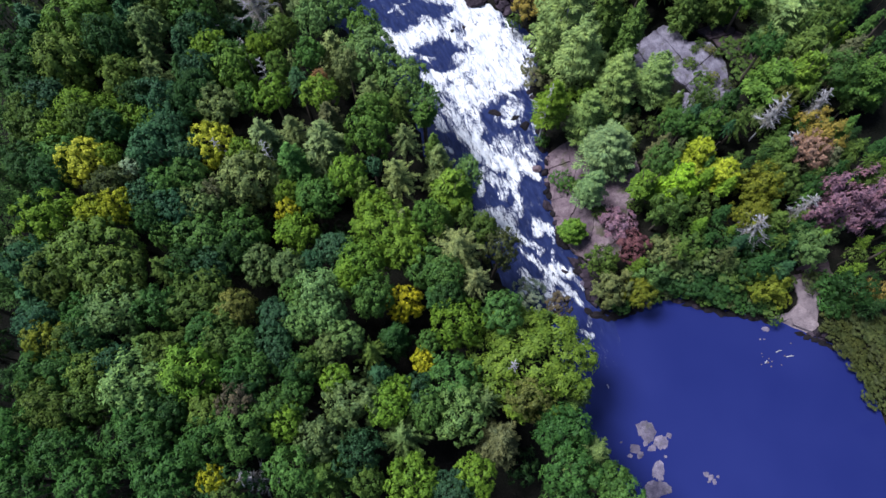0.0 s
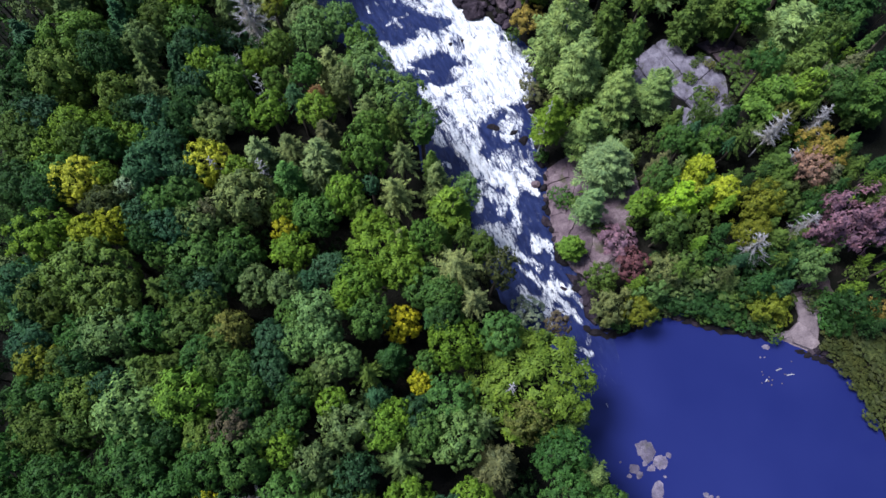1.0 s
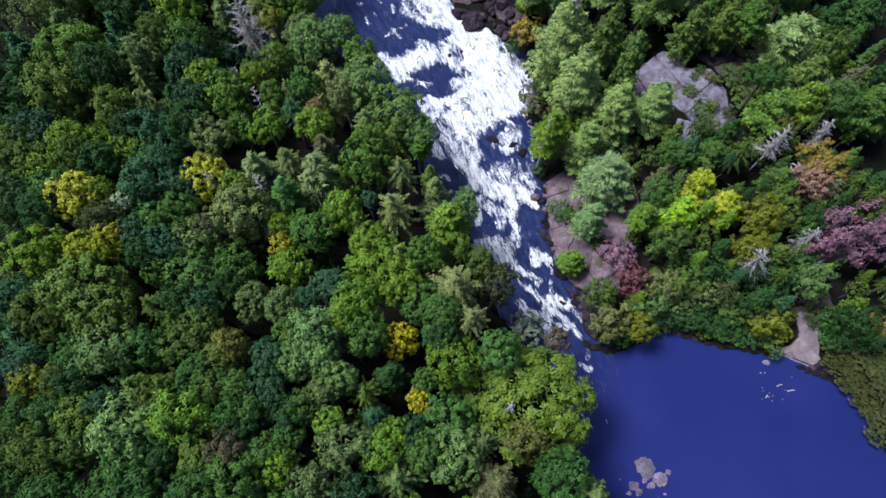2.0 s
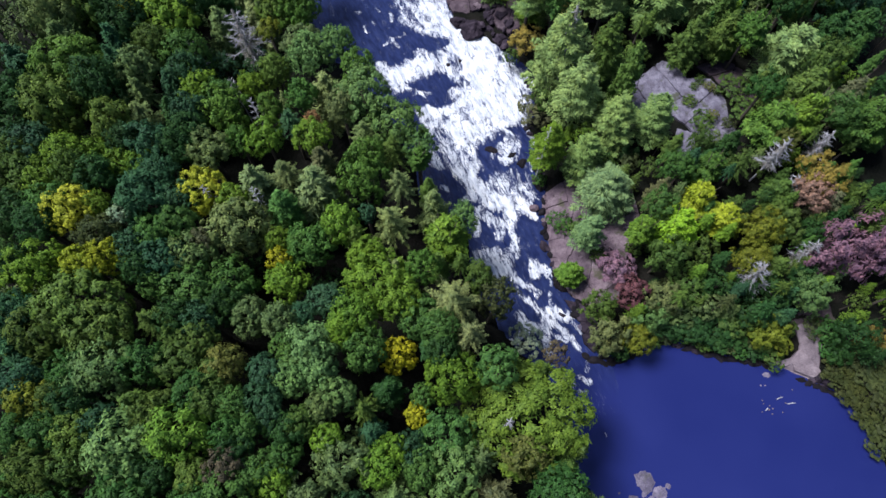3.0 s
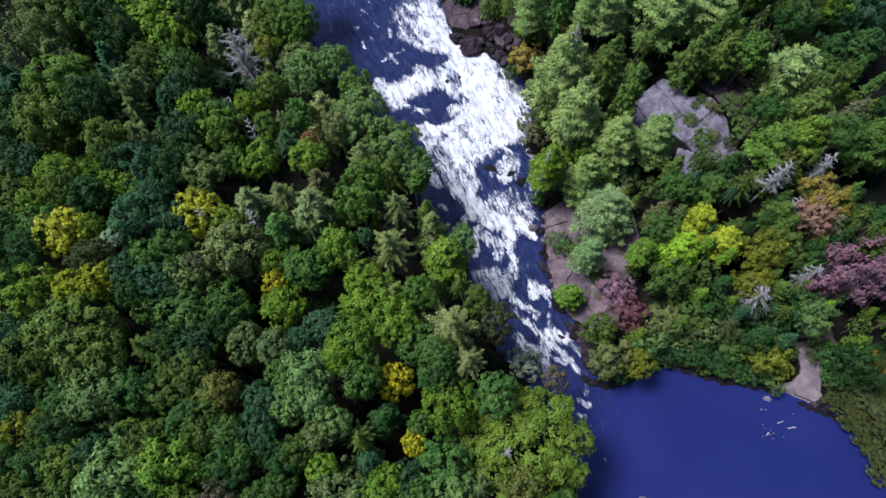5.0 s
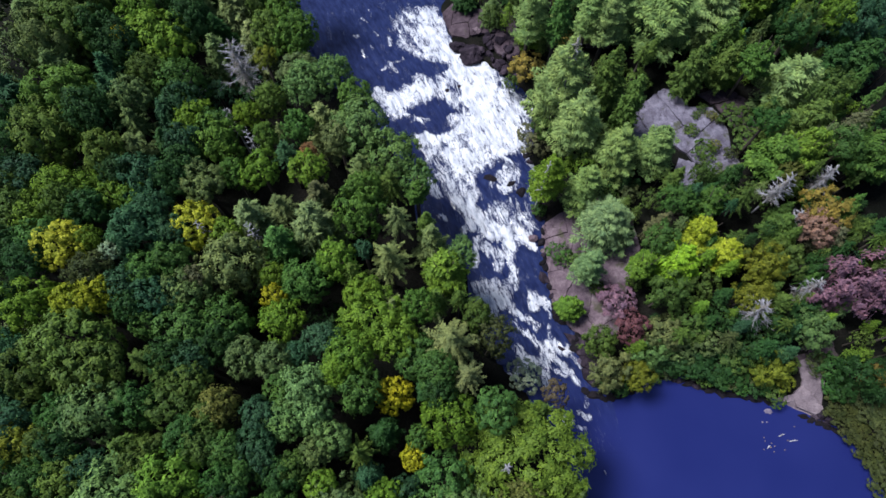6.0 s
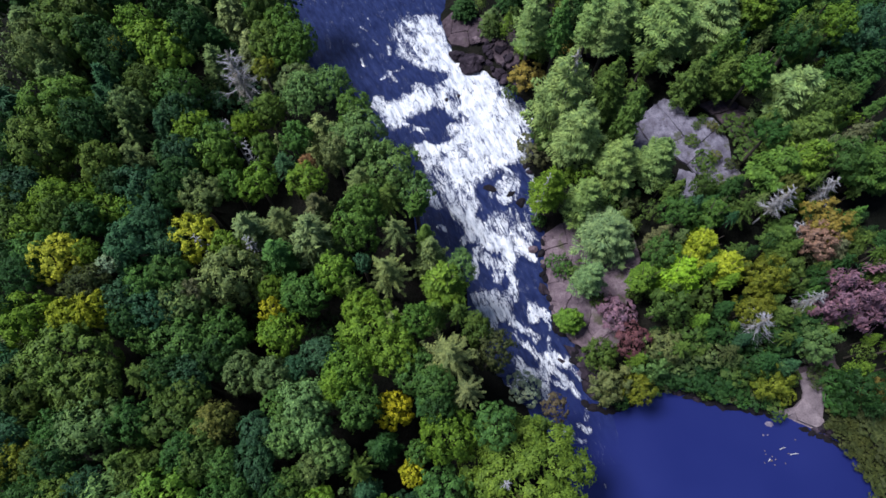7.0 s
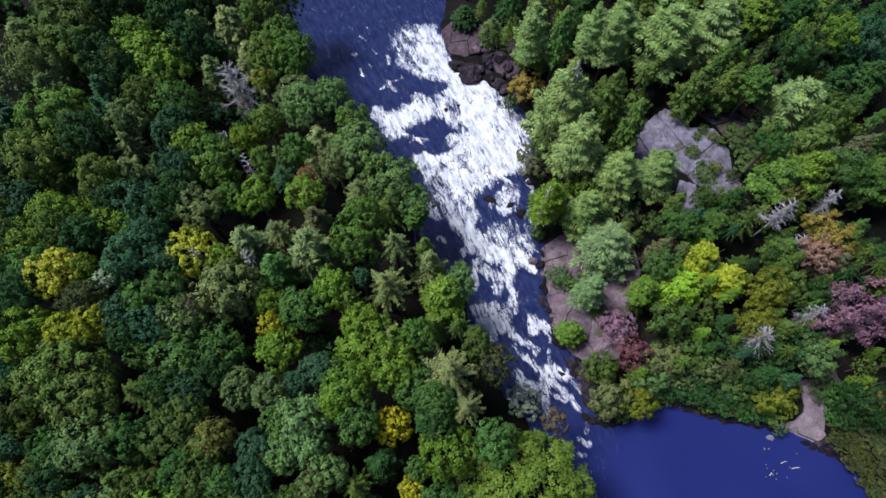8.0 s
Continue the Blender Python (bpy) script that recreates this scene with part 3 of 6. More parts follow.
boulder(14.87, 27.37, 0.78, 0.32, 0.3, -30, DARK_ROCK, "dark flat rock at the lowest rapids", 0, 0.3, 29)
boulder(17.26, 25.81, 0.85, 0.42, 0.3, -15, SUNK_ROCK, "pale angular slab at the lowest rapids", 0, 0.4, 30)
boulder(18.18, 24.39, 0.50, 0.35, 0.3, 20, SUNK_ROCK, "grey rock at the lowest rapids", 0, 0.3, 31)
boulder(24.66, 23.80, 0.51, 0.72, 0.4, 0, SUNK_ROCK, "pale boulder at the pool edge", 0, 0.2, 32)
boulder(24.84, 22.80, 0.33, 0.29, 0.25, 0, SUNK_ROCK, "small pale rock at the pool edge", 0, 0.1, 33)
boulder(28.26, 23.84, 0.81, 0.37, 0.3, -30, DARK_ROCK, "dark wet rock at the pool edge", 0, 0.0, 34)
boulder(30.57, 22.89, 0.60, 0.33, 0.3, -20, DARK_ROCK, "dark wet rock at the pool edge", 0, 0.0, 35)
boulder(44.30, 19.50, 0.80, 0.48, 0.3, -20, DARK_ROCK, "dark rock beside the landing", 0, 0.0, 36)
boulder(22.79, 8.01, 1.20, 1.27, 0.16, 20, SUNK_ROCK, "flat pale rock breaking the pool surface", 0, -0.04, 37)
boulder(24.32, 6.90, 0.85, 0.85, 0.14, 60, SUNK_ROCK, "flat pale rock breaking the pool surface", 0, -0.04, 38)
boulder(21.30, 6.24, 0.70, 0.63, 0.12, 0, SUNK_ROCK, "flat pale rock breaking the pool surface", 0, -0.04, 39)
boulder(21.73, 5.57, 0.56, 0.42, 0.1, 30, SUNK_ROCK, "flat pale rock breaking the pool surface", 0, -0.04, 40)
boulder(24.62, 5.32, 0.18, 0.21, 0.08, 30, SUNK_ROCK, "small pale rock in the pool", 0, -0.02, 41)
boulder(23.55, 3.83, 0.64, 1.13, 0.15, -15, SUNK_ROCK, "flat pale rock breaking the pool surface", 0, -0.04, 42)
boulder(23.15, 1.67, 1.49, 1.06, 0.2, 10, SUNK_ROCK, "flat pale rock breaking the pool surface", 0, -0.04, 43)
boulder(19.71, 6.91, 0.17, 0.14, 0.06, 0, SUNK_ROCK, "small pale rock in the pool", 0, -0.02, 44)
boulder(29.02, 3.40, 0.36, 0.33, 0.09, 0, SUNK_ROCK, "small pale rock in the pool", 0, -0.03, 45)
boulder(29.47, 3.05, 0.44, 0.33, 0.1, 40, SUNK_ROCK, "small pale rock in the pool", 0, -0.03, 46)
boulder(29.77, 2.58, 0.36, 0.29, 0.09, 70, SUNK_ROCK, "small pale rock in the pool", 0, -0.03, 47)
boulder(29.16, 2.64, 0.25, 0.22, 0.08, 20, SUNK_ROCK, "small pale rock in the pool", 0, -0.03, 48)
boulder(30.24, 3.17, 0.22, 0.22, 0.08, 20, SUNK_ROCK, "small pale rock in the pool", 0, -0.03, 49)
boulder(38.77, 20.09, 0.50, 0.35, 0.1, 0, SUNK_ROCK, "flat pale stone just under the surface", 0, -0.02, 50)
boulder(37.88, 18.85, 0.14, 0.12, 0.08, 0, SUNK_ROCK, "small pale stone in the pool", 0, -0.02, 51)
boulder(38.41, 18.85, 0.14, 0.09, 0.08, 20, SUNK_ROCK, "small pale stone in the pool", 0, -0.02, 52)
boulder(41.55, 18.33, 0.12, 0.10, 0.08, 0, SUNK_ROCK, "small pale stone in the pool", 0, -0.02, 53)
boulder(37.75, 17.11, 0.09, 0.09, 0.08, 0, BEACH_ROCK, "small pale stone in the pool", 0, -0.02, 54)
boulder(37.81, 16.73, 0.09, 0.09, 0.08, 0, BEACH_ROCK, "small pale stone in the pool", 0, -0.02, 55)
boulder(38.33, 16.03, 0.17, 0.14, 0.1, 0, BEACH_ROCK, "small pale stone in the pool", 0, -0.02, 56)
boulder(38.82, 16.16, 0.14, 0.09, 0.1, 30, BEACH_ROCK, "small pale stone in the pool", 0, -0.02, 57)
boulder(38.48, 16.48, 0.09, 0.09, 0.08, 0, BEACH_ROCK, "small pale stone in the pool", 0, -0.02, 58)
boulder(37.50, 15.78, 0.12, 0.09, 0.08, 0, BEACH_ROCK, "small pale stone in the pool", 0, -0.02, 59)
boulder(38.63, 15.53, 0.12, 0.09, 0.08, 0, BEACH_ROCK, "small pale stone in the pool", 0, -0.02, 60)
boulder(39.91, 15.72, 0.09, 0.09, 0.08, 0, BEACH_ROCK, "small pale stone in the pool", 0, -0.02, 61)
boulder(40.45, 16.79, 0.14, 0.10, 0.08, 0, BEACH_ROCK, "small pale stone in the pool", 0, -0.02, 62)
log(39.84, 17.36, 0.03, 0.82, 0.07, 18, "pale driftwood log floating in the pool")
log(41.10, 16.73, 0.03, 1.02, 0.07, 7, "pale driftwood log floating in the pool")
log(38.05, 16.06, 0.03, 0.45, 0.07, -135, "short pale driftwood stick in the pool")
log(18.79, 13.23, 0.05, 0.51, 0.07, -73, "short pale driftwood stick in the pool")
# Black slabs imitate the bank's dark rippled reflection on the water.
ledge("black slabs in place of dark reflections at the pool inlet", BLACK_ROCK_AND_REFLECTION, [(17.3, 22.8), (19.9, 22.3), (24.1, 23.3), (24.4, 22.5), (22.0, 21.5), (18.6, 21.1), (17.4, 21.3)], 8, 29, 0.15)
ledge("dark rock edge under bushes by the pool", DARK_ROCK, [(27.7, 24.8), (29.2, 23.7), (31.5, 22.9), (31.7, 22.3), (29.1, 22.9), (27.7, 23.9)], 4, 31)
ledge("reddish dark rock edge beside the landing", DARK_ROCK, [(44.3, 20.5), (45.9, 19.6), (46.6, 18.6), (45.3, 18.2), (44.3, 19.0)], 4, 33)
boulder(22.44, 8.88, 0.49, 0.35, 0.1, 25, SUNK_ROCK, "ragged pale rock just above the pool surface", 0, -0.03, 70)
boulder(23.21, 6.23, 0.57, 0.35, 0.1, 25, SUNK_ROCK, "ragged pale rock just above the pool surface", 0, -0.03, 71)
boulder(20.57, 5.45, 0.35, 0.28, 0.1, 25, SUNK_ROCK, "ragged pale rock just above the pool surface", 0, -0.03, 72)
boulder(25.31, 7.63, 0.36, 0.36, 0.1, 25, SUNK_ROCK, "ragged pale rock just above the pool surface", 0, -0.03, 73)
boulder(22.62, 2.48, 0.56, 0.42, 0.1, 25, SUNK_ROCK, "ragged pale rock just above the pool surface", 0, -0.03, 74)
boulder(23.81, 2.95, 0.43, 0.35, 0.1, 25, SUNK_ROCK, "ragged pale rock just above the pool surface", 0, -0.03, 75)
boulder(24.42, 1.89, 0.50, 0.50, 0.1, 25, SUNK_ROCK, "ragged pale rock just above the pool surface", 0, -0.03, 76)
boulder(22.51, 6.78, 0.42, 0.28, 0.1, 25, SUNK_ROCK, "ragged pale rock just above the pool surface", 0, -0.03, 77)
boulder(6.60, 72.05, 0.59, 0.59, 0.33, 17, DARK_ROCK, "dark broken rock on the stony bank", 0.4, None, 78)
boulder(5.29, 69.73, 0.50, 0.29, 0.34, 137, DARK_ROCK, "dark broken rock on the stony bank", 0.4, None, 79)
boulder(7.23, 68.61, 0.37, 0.45, 0.34, 6, DARK_ROCK, "dark broken rock on the stony bank", 0.4, None, 80)
boulder(9.89, 68.43, 0.49, 0.41, 0.33, 74, DARK_ROCK, "dark broken rock on the stony bank", 0.4, None, 81)
boulder(8.72, 68.80, 0.53, 0.33, 0.47, 86, DARK_ROCK, "dark broken rock on the stony bank", 0.4, None, 82)
boulder(9.00, 69.94, 0.41, 0.41, 0.39, 22, DARK_ROCK, "dark broken rock on the stony bank", 0.4, None, 83)
boulder(10.52, 68.44, 0.66, 0.45, 0.30, 74, DARK_ROCK, "dark broken rock on the stony bank", 0.4, None, 84)
boulder(8.39, 68.05, 0.65, 0.41, 0.38, 153, DARK_ROCK, "dark broken rock on the stony bank", 0.4, None, 85)
boulder(6.88, 70.22, 0.46, 0.46, 0.35, 11, DARK_ROCK, "dark broken rock on the stony bank", 0.4, None, 86)
boulder(5.69, 70.12, 0.50, 0.58, 0.44, 37, DARK_ROCK, "dark broken rock on the stony bank", 0.4, None, 87)
boulder(10.96, 71.58, 0.59, 0.42, 0.43, 112, DARK_ROCK, "dark broken rock on the stony bank", 0.4, None, 88)
boulder(6.81, 70.70, 0.71, 0.50, 0.43, 50, DARK_ROCK, "dark broken rock on the stony bank", 0.4, None, 89)
boulder(10.42, 72.06, 0.34, 0.42, 0.36, 149, DARK_ROCK, "dark broken rock on the stony bank", 0.4, None, 90)
boulder(8.72, 71.28, 0.54, 0.38, 0.36, 6, DARK_ROCK, "dark broken rock on the stony bank", 0.4, None, 91)
boulder(5.43, 68.98, 0.49, 0.49, 0.30, 73, DARK_ROCK, "dark broken rock on the stony bank", 0.4, None, 92)
boulder(7.07, 71.76, 0.59, 0.34, 0.36, 49, DARK_ROCK, "dark broken rock on the stony bank", 0.4, None, 93)
boulder(10.30, 71.10, 0.50, 0.54, 0.42, 40, DARK_ROCK, "dark broken rock on the stony bank", 0.4, None, 94)
boulder(7.17, 72.53, 0.34, 0.59, 0.33, 92, DARK_ROCK, "dark broken rock on the stony bank", 0.4, None, 95)
# Black stones added in place of the bank's dark reflection in the pool.
boulder(17.34, 22.34, 0.82, 0.43, 0.24, -34, BLACK_ROCK_AND_REFLECTION, "low black stone imitating the shore's dark reflected fringe", 0, -0.03, 96)
boulder(18.27, 21.91, 1.11, 0.50, 0.24, -10, BLACK_ROCK_AND_REFLECTION, "low black stone imitating the shore's dark reflected fringe", 0, -0.03, 97)
boulder(19.20, 21.62, 0.79, 0.32, 0.24, -36, BLACK_ROCK_AND_REFLECTION, "low black stone imitating the shore's dark reflected fringe", 0, -0.03, 98)
boulder(20.30, 21.62, 0.72, 0.50, 0.24, -5, BLACK_ROCK_AND_REFLECTION, "low black stone imitating the shore's dark reflected fringe", 0, -0.03, 99)
boulder(21.29, 21.90, 1.23, 0.43, 0.24, 11, BLACK_ROCK_AND_REFLECTION, "low black stone imitating the shore's dark reflected fringe", 0, -0.03, 100)
boulder(22.31, 22.39, 1.16, 0.29, 0.24, -26, BLACK_ROCK_AND_REFLECTION, "low black stone imitating the shore's dark reflected fringe", 0, -0.03, 101)
boulder(23.20, 22.89, 1.02, 0.47, 0.24, -23, BLACK_ROCK_AND_REFLECTION, "low black stone imitating the shore's dark reflected fringe", 0, -0.03, 102)
boulder(24.38, 23.53, 1.18, 0.37, 0.24, 12, BLACK_ROCK_AND_REFLECTION, "low black stone imitating the shore's dark reflected fringe", 0, -0.03, 103)
boulder(27.91, 23.95, 0.78, 0.45, 0.24, -27, BLACK_ROCK_AND_REFLECTION, "low black stone imitating the shore's dark reflected fringe", 0, -0.03, 104)
boulder(28.84, 23.65, 1.27, 0.30, 0.24, 13, BLACK_ROCK_AND_REFLECTION, "low black stone imitating the shore's dark reflected fringe", 0, -0.03, 105)
boulder(29.89, 23.29, 1.13, 0.45, 0.24, 11, BLACK_ROCK_AND_REFLECTION, "low black stone imitating the shore's dark reflected fringe", 0, -0.03, 106)
boulder(31.09, 22.93, 0.91, 0.42, 0.24, -30, BLACK_ROCK_AND_REFLECTION, "low black stone imitating the shore's dark reflected fringe", 0, -0.03, 107)
boulder(32.28, 22.57, 0.91, 0.46, 0.24, 0, BLACK_ROCK_AND_REFLECTION, "low black stone imitating the shore's dark reflected fringe", 0, -0.03, 108)
boulder(33.47, 22.28, 1.26, 0.50, 0.24, -35, BLACK_ROCK_AND_REFLECTION, "low black stone imitating the shore's dark reflected fringe", 0, -0.03, 109)
boulder(34.81, 22.06, 1.27, 0.50, 0.24, 2, BLACK_ROCK_AND_REFLECTION, "low black stone imitating the shore's dark reflected fringe", 0, -0.03, 110)
boulder(36.15, 21.85, 1.00, 0.42, 0.24, -29, BLACK_ROCK_AND_REFLECTION, "low black stone imitating the shore's dark reflected fringe", 0, -0.03, 111)
boulder(37.48, 21.56, 0.89, 0.58, 0.24, -23, BLACK_ROCK_AND_REFLECTION, "low black stone imitating the shore's dark reflected fringe", 0, -0.03, 112)
boulder(38.81, 21.34, 0.82, 0.47, 0.24, -40, BLACK_ROCK_AND_REFLECTION, "low black stone imitating the shore's dark reflected fringe", 0, -0.03, 113)
boulder(42.82, 19.52, 0.68, 0.36, 0.2, -4, BLACK_ROCK_AND_REFLECTION, "low black stone imitating the shore's dark reflected fringe", 0, -0.03, 114)
boulder(43.68, 19.10, 0.68, 0.36, 0.2, 14, BLACK_ROCK_AND_REFLECTION, "low black stone imitating the shore's dark reflected fringe", 0, -0.03, 115)
boulder(44.55, 18.75, 0.68, 0.36, 0.2, -14, BLACK_ROCK_AND_REFLECTION, "low black stone imitating the shore's dark reflected fringe", 0, -0.03, 116)
boulder(45.41, 18.34, 0.69, 0.36, 0.2, -13, BLACK_ROCK_AND_REFLECTION, "low black stone imitating the shore's dark reflected fringe", 0, -0.03, 117)
boulder(46.26, 17.93, 0.69, 0.37, 0.2, -26, BLACK_ROCK_AND_REFLECTION, "low black stone imitating the shore's dark reflected fringe", 0, -0.03, 118)


# broken wet blocks along the east edge of the rapids
block = random.Random(41)
EDGE = [(12.4, 63), (12.9, 58.5), (11.9, 53), (12.9, 48.5), (13.3, 43), (13.4, 36.7), (14.2, 31.6), (16.6, 28.9), (17.6, 25.5)]
for k in range(len(EDGE) - 1):
    (ax, ay), (bx, by) = EDGE[k], EDGE[k + 1]
    for j in range(max(3, int(math.hypot(bx - ax, by - ay) / 0.85))):
        f_ = block.random()
        x, y = ax + (bx - ax) * f_ + block.uniform(-0.75, 0.3), ay + (by - ay) * f_
        boulder(x, y, block.uniform(0.3, 0.75), block.uniform(0.35, 0.95), block.uniform(0.25, 0.5), block.uniform(0, 180), block.choice((DARK_ROCK, BLACK_ROCK_AND_REFLECTION, BLACK_ROCK_AND_REFLECTION)), "dark wet angular rock at the rapids edge", 0, water_level(y) + 0.05, 200 + 20 * k + j)


# ---- trees ----
TINT = {
    "dg": ((0.024, 0.060, 0.018), "dark green"), "mg": ((0.057, 0.120, 0.030), "mid-green"), "bg": ((0.105, 0.185, 0.024), "bright green"),
    "lg": ((0.100, 0.172, 0.020), "yellowish green"), "lm": ((0.19, 0.33, 0.02), "lime green"), "ye": ((0.330, 0.335, 0.030), "yellow"),
    "gd": ((0.300, 0.285, 0.015), "golden yellow"), "bl": ((0.030, 0.074, 0.038), "bluish dark green"), "ol": ((0.062, 0.102, 0.024), "olive green"),
    "gr": ((0.092, 0.132, 0.050), "greyish green"), "pg": ((0.105, 0.185, 0.065), "pale green"), "br": ((0.050, 0.062, 0.026), "brownish olive"),
    "pk": ((0.170, 0.093, 0.168), "dull pink"), "rd": ((0.140, 0.060, 0.080), "dull red"), "or": ((0.25, 0.19, 0.05), "orange-tinged"),
    "pl": ((0.188, 0.268, 0.096), "pale grey-green"), "pp": ((0.175, 0.262, 0.130), "pale silvery green"), "yg": ((0.250, 0.285, 0.020), "yellow-green"),
    "yo": ((0.140, 0.165, 0.020), "olive yellow"), "ob": ((0.11, 0.12, 0.035), "bronze-green"), "gm": ((0.098, 0.170, 0.055), "soft green"),
    "pa": ((0.22, 0.28, 0.21), "pale silvery"), "gb": ((0.085, 0.092, 0.050), "greyish brown"), "rb": ((0.085, 0.068, 0.050), "reddish brown"),
    "po": ((0.130, 0.155, 0.065), "pale olive"), "gy": ((0.20, 0.19, 0.21), "lichen-grey"),
    "gp": ((0.125, 0.160, 0.066), "pale greyish green"), "lo": ((0.090, 0.138, 0.030), "light olive"), "md": ((0.036, 0.088, 0.022), "deep green"),
    "ag": ((0.104, 0.163, 0.022), "apple green"),
    "bm": ((0.076, 0.146, 0.028), "fresh green"), "tg": ((0.042, 0.098, 0.052), "teal green"), "ru": ((0.20, 0.11, 0.06), "rusty"),
    "do": ((0.038, 0.047, 0.017), "dull olive"), "pb": ((0.24, 0.15, 0.12), "faded pink"),
}


def leaf_cloud(name, centre, normal, size, aspect, mat, along=None):
    """One small pointed blade at each centre."""
    n_ = len(centre)
    rng = np.random.default_rng(n_)
    normal = normal / (np.linalg.norm(normal, axis=1, keepdims=True) + 1e-9)
    u = rng.normal(size=(n_, 3)) if along is None else along
    u = u - (u * normal).sum(1, keepdims=True) * normal
    u /= np.linalg.norm(u, axis=1, keepdims=True) + 1e-9
    w = np.cross(normal, u)
    a, b_ = (size * 0.5)[:, None], (size * 0.5 * aspect)[:, None]
    v = np.stack([centre - u * a - w * b_, centre + u * a, centre - u * a + w * b_], 1).reshape(-1, 3)
    me = bpy.data.meshes.new(name)
    me.vertices.add(3 * n_)
    me.vertices.foreach_set("co", v.astype(np.float32).ravel())
    me.loops.add(3 * n_)
    me.loops.foreach_set("vertex_index", np.arange(3 * n_, dtype=np.int32))
    me.polygons.add(n_)
    me.polygons.foreach_set("loop_start", np.arange(0, 3 * n_, 3, dtype=np.int32))
    me.update(calc_edges=True)
    me.materials.append(mat)
    return me


def unit(v):
    return v / (np.linalg.norm(v, axis=-1, keepdims=True) + 1e-9)


def broad_crown(seed, lobes=26, tufts=9, blades=5200, size=0.10, flat=1.0, lobe=(0.25, 0.4), low=-0.5, spike=0.0, uneven=(0.88, 1.05)):
    """A domed crown, 1 m in radius: boughs that end in lobes, each lobe a bunch of leafy tufts with dark creases between."""
    rng = np.random.default_rng(seed)
    c, nrm, al, s = [], [], [], []
    up = np.array([0, 0, 1.0])
    k = np.arange(lobes) + 0.5
    z = 1 - k / lobes * (1 - low)
    a = k * 2.39996 + rng.uniform(0, 6)
    per = 0.86 * blades / (lobes * tufts)
    q = int(0.14 * blades)
    e = rng.normal(size=(q, 3))
    e[:, 2] = np.abs(e[:, 2]) - 0.35
    e = unit(e)
    c.append(e * np.array([0.74, 0.74, 0.74 * flat]) * rng.uniform(0.86, 1.0, (q, 1)))
    nrm.append(e + rng.normal(size=(q, 3)) * 0.3)
    al.append(rng.normal(size=(q, 3)))
    s.append(size * 1.4 * rng.uniform(0.7, 1.3, q))
    for i in range(lobes):
        r = rng.uniform(*lobe)
        h = math.sqrt(max(0, 1 - z[i] ** 2))
        reach = (1 - r * 0.75) * rng.uniform(*uneven)
        aa = a[i] + rng.uniform(-0.35, 0.35)
        m_ = np.array([math.cos(aa) * h * reach, math.sin(aa) * h * reach, z[i] * reach * flat])
        out = unit(m_ + 0.15 * up)
        for j in range(tufts):
            d = unit(out * 1.05 + 0.35 * up + rng.normal(size=3) * 0.7)
            p = m_ + d * r * rng.uniform(0.75, 1.08) * (1 + spike * rng.uniform(0, 0.7))
            q = max(6, int(per * rng.uniform(0.6, 1.45)))
            wide = r * rng.uniform(0.38, 0.58)
            e = unit(rng.normal(size=(q, 3)) + d * 0.7)
            spot = e * wide * rng.uniform(0.35, 1.0, (q, 1))
            spot -= d * (spot @ d)[:, None] * 0.45
            spot += (d + 0.3 * up) * rng.uniform(-0.2, 1, (q, 1)) ** 2 * wide * spike * 1.6
            c.append(p + spot)
            nrm.append(d * 0.9 + e * 0.35 + up * 0.2 + rng.normal(size=(q, 3)) * 0.22)
            al.append(e + d * spike + rng.normal(size=(q, 3)) * 0.4)
            s.append(size * rng.uniform(0.65, 1.35, q))
    return leaf_cloud("crown", np.concatenate(c), np.concatenate(nrm), np.concatenate(s), 0.58, LEAVES, np.concatenate(al))


def bough_crown(seed, tiers, boughs, height, blades, size, droop, taper, side, open_, blade=0.3, lift=0.3, mat=None):
    """A tiered crown, 1 m in radius, tip at z = 0, hanging down to -height: tiers of boughs, each a spine with branchlets to both sides."""
    rng = np.random.default_rng(seed)
    c, nrm, al, s = [], [], [], []
    up = np.array([0, 0, 1.0])
    per = blades / (tiers * boughs * 0.62)
    for t_ in range(tiers):
        k = (t_ + 0.35) / tiers
        for b_ in range(boughs):
            reach = k ** taper * rng.uniform(0.68, 1.12) * (1.0 if k < 0.7 else rng.uniform(0.7, 1))
            a = 2 * math.pi * (b_ + rng.uniform(-0.35, 0.35)) / boughs + t_ * 1.3
            out = np.array([math.cos(a), math.sin(a), 0.0])
            across = np.array([-out[1], out[0], 0.0])
            z0 = -k * height + rng.normal() * 0.4 * height / tiers
            q = max(10, int(per * (0.12 + reach)))
            twig = rng.integers(0, 9, q)
            f0 = 0.12 + 0.86 * twig / 8.0
            hand = np.where(rng.random(q) < 0.5, -1.0, 1.0)
            g = rng.random(q) ** 0.8
            arm = side * reach * (1.08 - f0) * (0.55 + 0.9 * np.sin(np.pi * np.clip(f0, 0.05, 0.95)))
            away = hand * arm * g
            f = f0 + 0.55 * np.abs(away) / max(reach, 0.1) + rng.normal(size=q) * 0.02
            rise = droop * reach * f ** 1.4
            c.append(out * (f * reach)[:, None] + across * (away + rng.normal(size=q) * 0.02)[:, None] + up * (z0 + rise + rng.normal(size=q) * 0.025 * (1 + open_))[:, None])
            al.append(out * 1.0 + across * (hand * 0.75)[:, None] + up * lift + rng.normal(size=(q, 3)) * (0.15 + 0.2 * open_))
            nrm.append(up + out * 0.3 + rng.normal(size=(q, 3)) * 0.35)
            s.append(size * rng.uniform(0.65, 1.35, q))
    return leaf_cloud("crown", np.concatenate(c), np.concatenate(nrm), np.concatenate(s), blade, mat or NEEDLES, np.concatenate(al))


